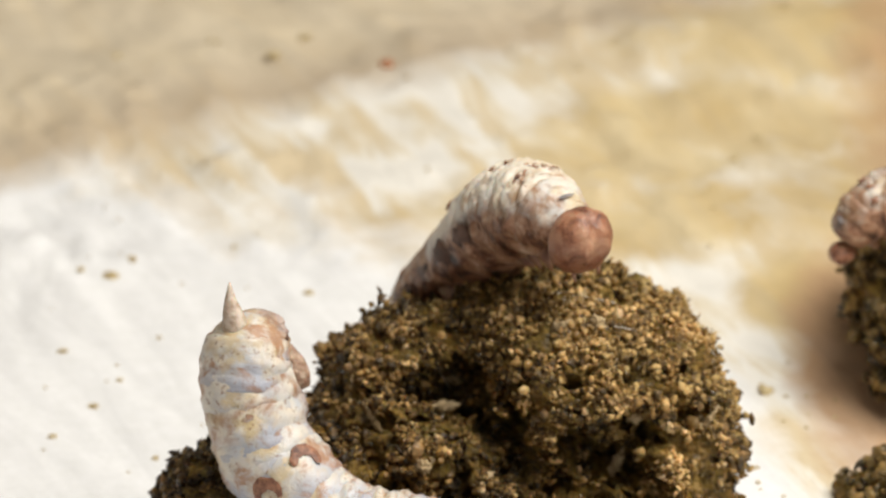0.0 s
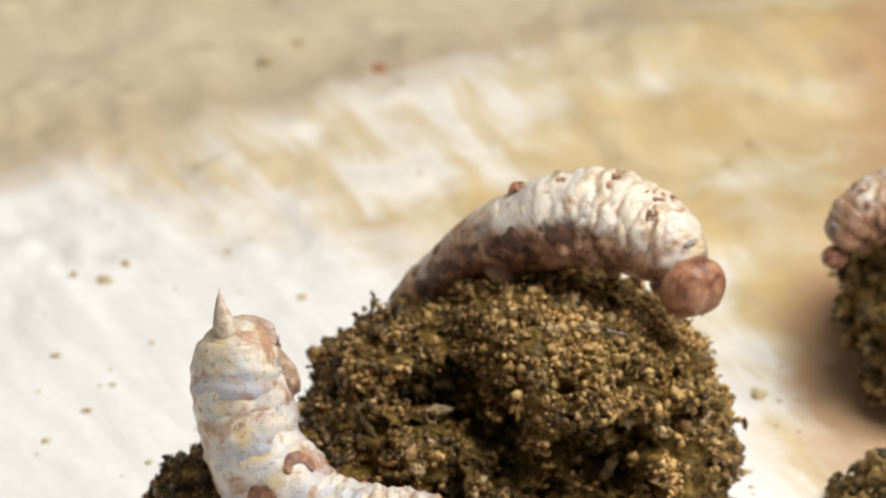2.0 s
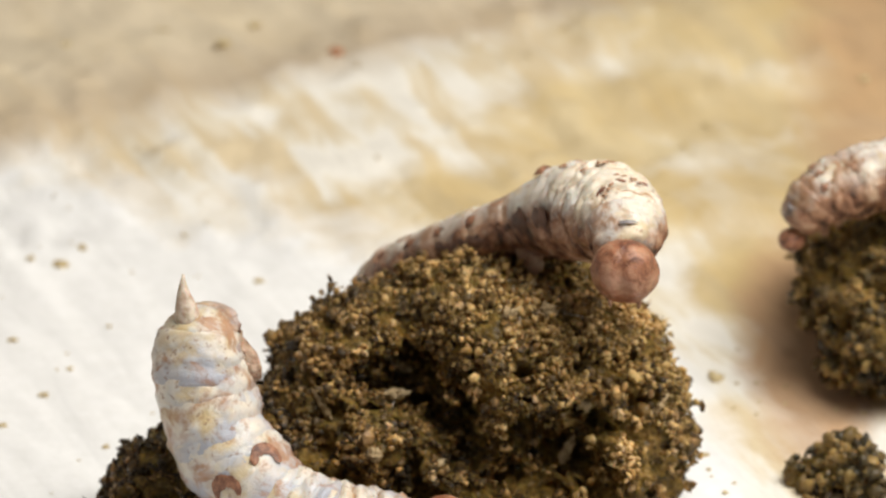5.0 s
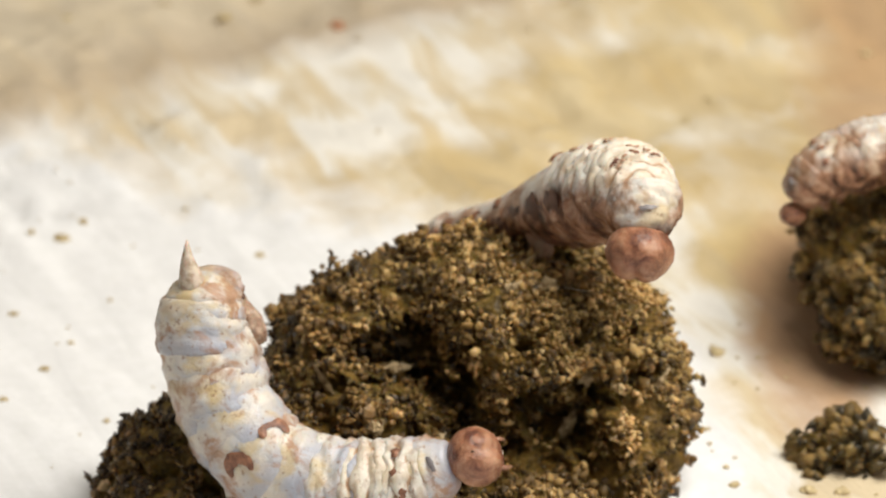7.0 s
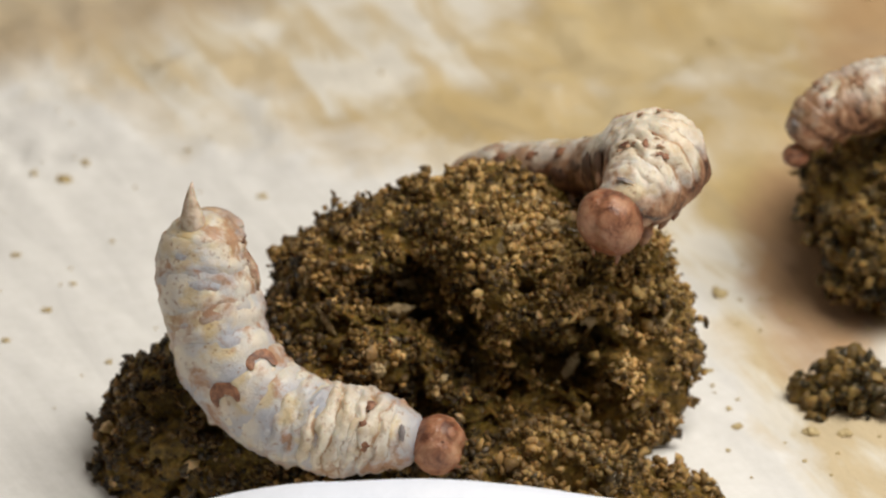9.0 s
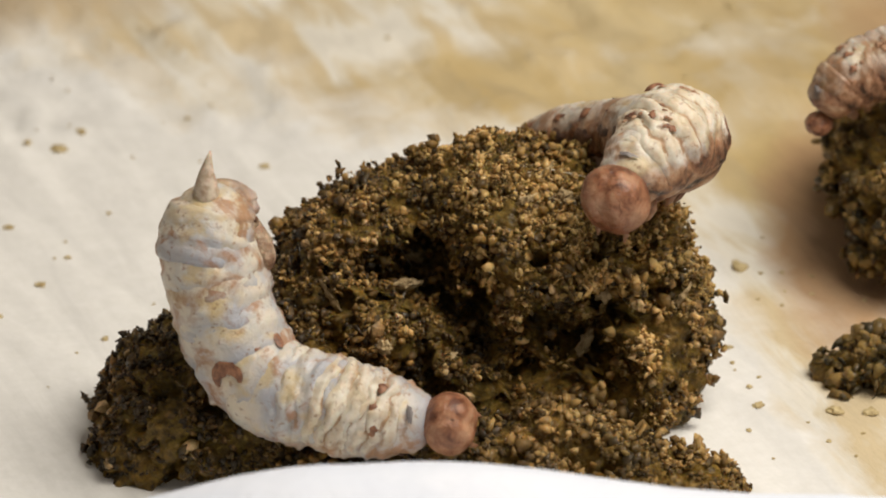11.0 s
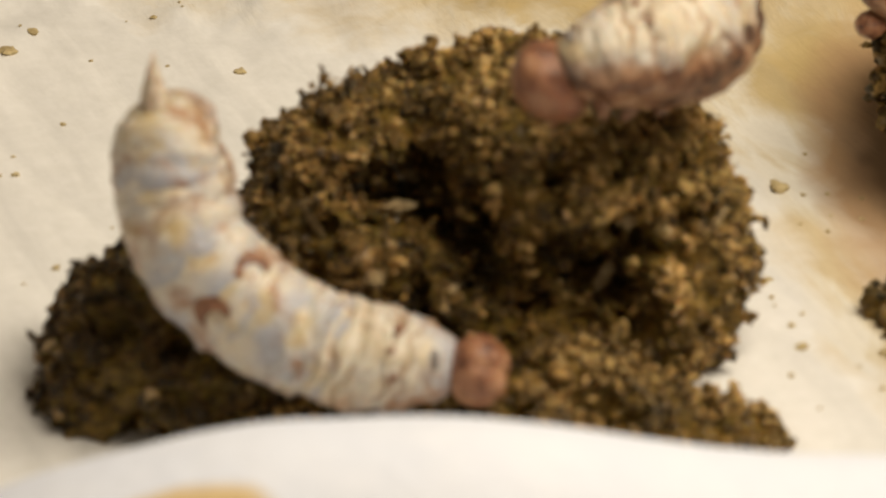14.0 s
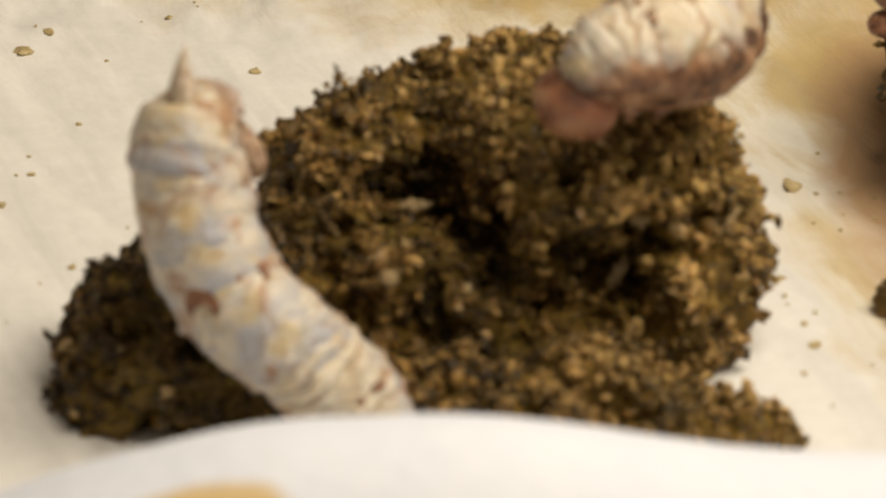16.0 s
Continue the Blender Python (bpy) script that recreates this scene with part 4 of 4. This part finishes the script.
    crawl(front_worm, 8.5, (-2.5, -14.5, 6.1), (-5.9, -14.0, 5.8), (-8.9, -13.5, 5.9), (-11.8, -12.5, 6.9), (-13.3, -11.5, 8.3), (-14.6, -10.5, 9.7), (-15.5, -9.5, 12.1), (-15.9, -9.0, 14.0), (-15.8, -8.4, 15.5), (-15.9, -7.8, 16.8))
    crawl(front_worm, 9.0, (-3.4, -14.5, 5.7), (-6.6, -13.9, 6.1), (-9.5, -13.2, 6.1), (-12.1, -12.1, 6.9), (-14.2, -11.0, 8.5), (-15.2, -9.9, 10.8), (-16.0, -9.1, 13.6), (-15.9, -8.5, 15.7), (-15.8, -8.1, 16.8))
    crawl(front_worm, 9.2, (-3.7, -14.5, 5.6), (-6.9, -13.9, 5.9), (-9.6, -13.2, 6.2), (-12.1, -12.1, 7.0), (-14.2, -11.0, 8.6), (-15.2, -9.9, 10.9), (-16.0, -9.1, 13.7), (-15.9, -8.5, 15.8), (-15.8, -8.1, 17.0))
    crawl(front_worm, 11.3, (-3.0, -14.5, 5.7), (-5.9, -13.9, 5.8), (-8.9, -13.2, 6.3), (-11.6, -12.1, 6.5), (-13.5, -11.0, 7.7), (-14.9, -9.9, 10.6), (-15.7, -9.1, 13.8), (-15.2, -8.5, 15.3), (-15.1, -8.1, 16.5))
    crawl(front_worm, 11.8, (-2.3, -14.5, 5.5), (-5.7, -13.9, 5.8), (-8.9, -13.2, 6.1), (-11.6, -12.1, 6.6), (-13.7, -11.0, 7.9), (-15.1, -9.9, 10.5), (-16.0, -9.1, 13.6), (-15.5, -8.5, 15.0), (-15.5, -8.1, 16.2))
    crawl(front_worm, 12.2, (-1.8, -14.5, 6.1), (-6.3, -13.9, 6.3), (-9.8, -13.2, 6.7), (-12.2, -12.1, 7.8), (-14.1, -11.0, 9.6), (-15.3, -9.9, 12.1), (-15.8, -9.1, 14.5), (-15.5, -8.5, 15.4), (-15.5, -8.1, 16.5))
    crawl(front_worm, 12.5, (-1.3, -14.5, 6.3), (-7.1, -13.9, 6.0), (-10.3, -13.2, 6.8), (-12.6, -12.1, 7.9), (-14.4, -11.0, 9.8), (-15.4, -9.9, 12.1), (-15.7, -9.1, 14.4), (-15.5, -8.5, 15.2), (-15.5, -8.1, 16.3))
    crawl(front_worm, 12.8, (-1.5, -14.5, 7.3), (-7.2, -13.9, 6.4), (-10.4, -13.2, 6.9), (-12.7, -12.1, 8.0), (-14.6, -11.0, 9.9), (-15.6, -9.9, 12.2), (-15.9, -9.1, 14.4), (-15.8, -8.5, 15.3), (-15.7, -8.1, 16.5))
    crawl(front_worm, 13.2, (-1.0, -14.5, 6.7), (-7.2, -13.9, 6.4), (-10.4, -13.2, 6.9), (-12.8, -12.1, 8.0), (-14.6, -11.0, 10.0), (-15.6, -9.9, 12.2), (-16.0, -9.1, 14.5), (-15.8, -8.5, 15.1), (-15.8, -8.1, 16.2))
    crawl(front_worm, 13.6, (-1.1, -14.5, 6.2), (-7.2, -13.9, 6.3), (-10.3, -13.2, 7.0), (-12.7, -12.1, 8.1), (-14.6, -11.0, 10.1), (-15.6, -9.9, 12.4), (-15.9, -9.1, 14.6), (-15.8, -8.5, 15.2), (-15.7, -8.1, 16.3))
    crawl(front_worm, 14.0, (-1.9, -14.5, 5.6), (-7.3, -13.9, 6.2), (-10.3, -13.2, 7.1), (-12.7, -12.1, 8.3), (-14.6, -11.0, 10.2), (-15.6, -9.9, 12.5), (-15.9, -9.1, 14.8), (-15.8, -8.5, 15.4), (-15.7, -8.1, 16.5))
    crawl(front_worm, 14.5, (-2.5, -14.5, 5.3), (-7.7, -13.9, 6.2), (-10.4, -13.2, 7.0), (-12.8, -12.1, 8.2), (-14.8, -11.0, 10.2), (-15.7, -9.9, 12.4), (-16.0, -9.1, 14.6), (-15.9, -8.5, 15.3), (-15.8, -8.1, 16.5))
    crawl(front_worm, 15.0, (-4.0, -14.5, 4.9), (-8.0, -13.9, 6.6), (-10.6, -13.2, 7.1), (-12.9, -12.1, 8.3), (-14.6, -11.0, 10.2), (-15.5, -9.9, 12.5), (-15.7, -9.1, 14.7), (-15.5, -8.5, 15.4), (-15.5, -8.1, 16.5))
    crawl(front_worm, 15.3, (-5.2, -14.5, 4.1), (-8.8, -13.9, 6.0), (-11.0, -13.2, 7.0), (-13.1, -12.1, 8.1), (-14.7, -11.0, 10.2), (-15.4, -9.9, 12.5), (-15.7, -9.1, 14.8), (-15.4, -8.5, 15.6), (-15.3, -8.1, 16.8))
    crawl(front_worm, 15.6, (-5.8, -14.5, 2.5), (-9.3, -13.9, 5.2), (-11.3, -13.2, 6.6), (-13.3, -12.1, 7.9), (-14.7, -11.0, 10.2), (-15.4, -9.9, 12.5), (-15.7, -9.1, 14.8), (-15.4, -8.5, 15.7), (-15.4, -8.1, 16.8))
    crawl(front_worm, 16.0, (-5.3, -14.5, 1.7), (-9.3, -13.9, 5.1), (-11.4, -13.2, 6.7), (-13.3, -12.1, 7.9), (-14.7, -11.0, 10.3), (-15.4, -9.9, 12.5), (-15.7, -9.1, 14.8), (-15.3, -8.5, 15.8), (-15.3, -8.1, 17.0))
    crawl(climbing_worm, 0.0, (2.7, -2.5, 19.0), (1.0, 0.0, 19.4), (-0.7, 3.0, 18.3), (-2.5, 5.0, 15.9), (-4.4, 7.0, 13.1), (-6.2, 9.0, 10.0), (-7.2, 10.5, 6.5), (-7.6, 11.5, 2.5), (-7.8, 12.5, -2.6))
    crawl(climbing_worm, 0.5, (4.1, -1.2, 18.1), (2.5, 0.0, 19.6), (0.3, 3.0, 18.5), (-2.2, 5.0, 15.9), (-4.2, 7.0, 13.0), (-6.2, 9.0, 9.9), (-7.2, 10.5, 6.4), (-7.6, 11.5, 2.3), (-7.8, 12.5, -2.8))
    crawl(climbing_worm, 1.0, (5.0, -0.4, 17.9), (3.5, 0.8, 19.4), (1.0, 3.0, 19.0), (-1.9, 5.0, 17.0), (-4.2, 7.0, 14.1), (-6.0, 9.0, 10.9), (-6.9, 10.5, 7.4), (-7.4, 11.5, 3.3), (-7.6, 12.5, -1.7))
    crawl(climbing_worm, 1.5, (8.5, 0.0, 16.2), (7.1, 1.0, 18.0), (4.2, 3.0, 18.4), (1.2, 4.0, 18.0), (-1.8, 5.5, 16.1), (-4.4, 7.5, 12.7), (-5.9, 9.0, 9.9), (-6.9, 10.5, 6.4), (-7.3, 11.5, 2.3), (-7.5, 12.5, -2.8))
    crawl(climbing_worm, 2.0, (9.7, -1.0, 15.7), (8.3, 1.0, 17.2), (5.0, 3.0, 18.0), (1.6, 4.0, 17.3), (-1.9, 5.5, 15.3), (-4.3, 7.5, 12.3), (-6.1, 9.0, 9.6), (-7.1, 10.5, 6.1), (-7.5, 11.5, 2.0), (-7.7, 12.5, -3.1))
    crawl(climbing_worm, 2.5, (10.5, -1.0, 15.7), (8.6, 1.0, 17.1), (5.2, 3.0, 17.9), (1.3, 4.0, 17.0), (-2.5, 6.0, 14.5), (-5.3, 8.0, 11.5), (-6.7, 9.5, 9.1), (-7.7, 11.0, 5.6), (-8.1, 12.0, 1.5), (-8.3, 13.0, -3.6))
    crawl(climbing_worm, 3.0, (9.5, -2.0, 17.1), (7.4, 1.0, 17.8), (4.2, 3.0, 17.6), (0.4, 4.0, 16.5), (-3.6, 6.5, 13.5), (-5.9, 8.5, 10.5), (-7.2, 10.0, 8.1), (-8.2, 11.5, 4.6), (-8.6, 12.5, 0.5), (-8.8, 13.5, -4.6))
    crawl(climbing_worm, 3.5, (8.8, -3.0, 17.8), (6.8, 0.5, 18.2), (3.5, 3.0, 17.5), (-0.4, 4.5, 16.3), (-3.8, 6.5, 13.4), (-6.1, 8.5, 10.2), (-7.3, 10.0, 7.8), (-8.3, 11.5, 4.2), (-8.8, 12.5, 0.1), (-9.0, 13.5, -5.0))
    crawl(climbing_worm, 4.2, (8.2, -5.0, 18.2), (7.6, -1.5, 18.7), (5.3, 2.0, 17.9), (1.9, 5.0, 15.9), (-2.0, 7.0, 13.5), (-4.8, 9.0, 10.9), (-6.8, 11.0, 8.2), (-7.8, 12.5, 4.7), (-8.3, 13.5, 0.6), (-8.5, 14.5, -4.6))
    crawl(climbing_worm, 6.3, (8.5, -7.0, 18.0), (8.8, -5.5, 19.5), (8.0, -2.5, 19.7), (4.9, 2.8, 17.4), (2.0, 7.1, 14.0), (-1.4, 10.6, 10.9), (-4.5, 13.6, 8.0), (-5.5, 15.1, 4.5), (-5.9, 16.1, 0.4), (-6.2, 17.1, -4.7))
    crawl(climbing_worm, 7.0, (9.0, -7.0, 18.0), (9.2, -5.5, 19.7), (8.1, -2.5, 19.7), (4.7, 2.8, 16.3), (1.6, 7.1, 12.8), (-2.1, 10.6, 9.8), (-3.0, 12.1, 6.3), (-3.4, 13.1, 2.3), (-3.6, 14.1, -2.8))
    crawl(climbing_worm, 7.5, (8.5, -7.0, 18.3), (9.7, -5.5, 19.1), (10.0, -2.5, 18.9), (7.0, 3.3, 15.0), (3.6, 7.6, 12.5), (0.6, 10.6, 10.2), (-0.4, 12.1, 6.7), (-0.8, 13.1, 2.6), (-0.9, 14.1, -2.4))
    crawl(climbing_worm, 8.0, (7.7, -7.5, 17.7), (9.2, -5.5, 18.3), (10.0, -2.5, 18.4), (7.5, 3.8, 14.4), (4.4, 7.6, 12.4), (1.4, 10.6, 10.2), (0.5, 12.1, 6.7), (0.1, 13.1, 2.7), (-0.1, 14.1, -2.4))
    crawl(climbing_worm, 8.5, (7.6, -8.0, 16.6), (9.1, -5.5, 17.4), (9.8, -2.5, 17.9), (7.0, 4.3, 14.3), (3.2, 8.6, 12.2), (0.4, 11.1, 10.4), (-0.5, 12.6, 6.9), (-0.9, 13.6, 2.9), (-1.1, 14.6, -2.2))
    crawl(climbing_worm, 9.2, (7.1, -8.0, 16.6), (8.9, -5.5, 17.5), (10.0, -2.5, 17.8), (7.1, 4.8, 13.8), (3.0, 9.1, 11.6), (-0.1, 11.6, 9.9), (-1.0, 13.1, 6.4), (-1.4, 14.1, 2.3), (-1.6, 15.1, -2.7))
    crawl(climbing_worm, 11.3, (6.6, -8.0, 16.0), (7.7, -6.0, 16.7), (9.3, -3.5, 17.4), (9.9, 0.5, 15.9), (7.1, 6.3, 13.6), (3.7, 10.6, 10.9), (2.8, 12.1, 7.5), (2.4, 13.1, 3.4), (2.3, 14.1, -1.6))
    crawl(climbing_worm, 11.8, (6.1, -8.0, 15.2), (7.1, -6.5, 16.2), (8.7, -4.0, 17.1), (9.6, 0.0, 16.6), (7.8, 6.3, 13.9), (4.7, 10.6, 11.3), (3.8, 12.1, 7.8), (3.5, 13.1, 3.8), (3.3, 14.1, -1.2))
    crawl(climbing_worm, 12.4, (4.5, -8.0, 16.9), (6.0, -7.0, 17.7), (8.1, -5.0, 18.4), (9.5, -1.0, 17.3), (9.0, 5.3, 15.2), (6.3, 9.6, 12.9), (5.5, 11.1, 9.5), (5.1, 12.1, 5.5), (5.1, 13.1, 0.6))
    crawl(climbing_worm, 12.8, (4.2, -8.0, 17.8), (5.8, -7.5, 18.4), (7.9, -5.5, 18.6), (9.5, -2.0, 17.8), (10.1, 4.3, 16.2), (7.7, 9.6, 13.8), (6.9, 11.1, 10.4), (6.6, 12.1, 6.5), (6.5, 13.1, 1.5))
    crawl(climbing_worm, 13.2, (3.5, -8.0, 18.8), (5.2, -8.0, 19.3), (7.4, -6.0, 18.8), (9.6, -2.5, 17.9), (10.7, 4.3, 16.5), (8.3, 9.6, 14.3), (7.5, 11.1, 10.9), (7.2, 12.1, 6.9), (7.1, 13.1, 2.0))
    crawl(climbing_worm, 13.6, (2.8, -8.0, 18.4), (4.7, -8.0, 19.1), (7.1, -6.0, 18.6), (9.5, -2.5, 17.6), (10.6, 4.3, 16.3), (8.4, 9.6, 14.2), (7.5, 11.1, 10.8), (7.2, 12.1, 6.9), (7.2, 13.1, 1.9))
    crawl(climbing_worm, 14.0, (2.5, -8.0, 17.7), (4.5, -8.0, 18.7), (7.1, -6.0, 18.5), (9.5, -2.5, 17.6), (10.6, 4.3, 16.3), (8.5, 9.6, 14.2), (7.7, 11.1, 10.8), (7.4, 12.1, 6.8), (7.3, 13.1, 1.9))
    crawl(climbing_worm, 14.5, (2.1, -8.0, 18.3), (3.9, -8.0, 19.1), (6.8, -6.0, 18.8), (9.5, -2.5, 17.6), (10.7, 4.3, 16.3), (8.4, 9.6, 14.2), (7.6, 11.1, 10.8), (7.3, 12.1, 6.9), (7.2, 13.1, 1.9))
    crawl(climbing_worm, 15.0, (1.8, -8.0, 17.8), (3.8, -8.0, 18.8), (6.7, -6.0, 18.4), (9.4, -2.5, 17.5), (10.6, 4.3, 16.2), (8.5, 9.6, 14.1), (7.7, 11.1, 10.7), (7.4, 12.1, 6.8), (7.3, 13.1, 1.8))
    crawl(climbing_worm, 15.3, (1.8, -8.0, 17.2), (3.5, -8.0, 18.6), (6.3, -6.0, 18.3), (9.2, -2.5, 17.4), (10.4, 4.3, 16.2), (8.3, 9.6, 14.0), (7.5, 11.1, 10.6), (7.2, 12.1, 6.7), (7.1, 13.1, 1.7))
    crawl(climbing_worm, 15.6, (2.6, -8.0, 16.9), (3.9, -8.0, 18.4), (6.5, -6.0, 18.2), (9.2, -2.5, 17.4), (10.4, 4.3, 16.2), (8.4, 9.6, 14.1), (7.5, 11.1, 10.7), (7.2, 12.1, 6.8), (7.2, 13.1, 1.8))
    crawl(climbing_worm, 16.0, (2.9, -8.0, 16.7), (4.0, -8.0, 18.5), (6.2, -6.0, 18.4), (9.0, -2.5, 17.4), (10.2, 4.3, 16.3), (8.1, 9.6, 14.2), (7.3, 11.1, 10.8), (7.0, 12.1, 6.8), (6.9, 13.1, 1.9))
    for worm in (front_worm, climbing_worm):
        for i, piece in enumerate(worm[1]):
            walk(piece, [(t, poses[i]) for t, poses in ROWS[worm[0].name]])


motions()
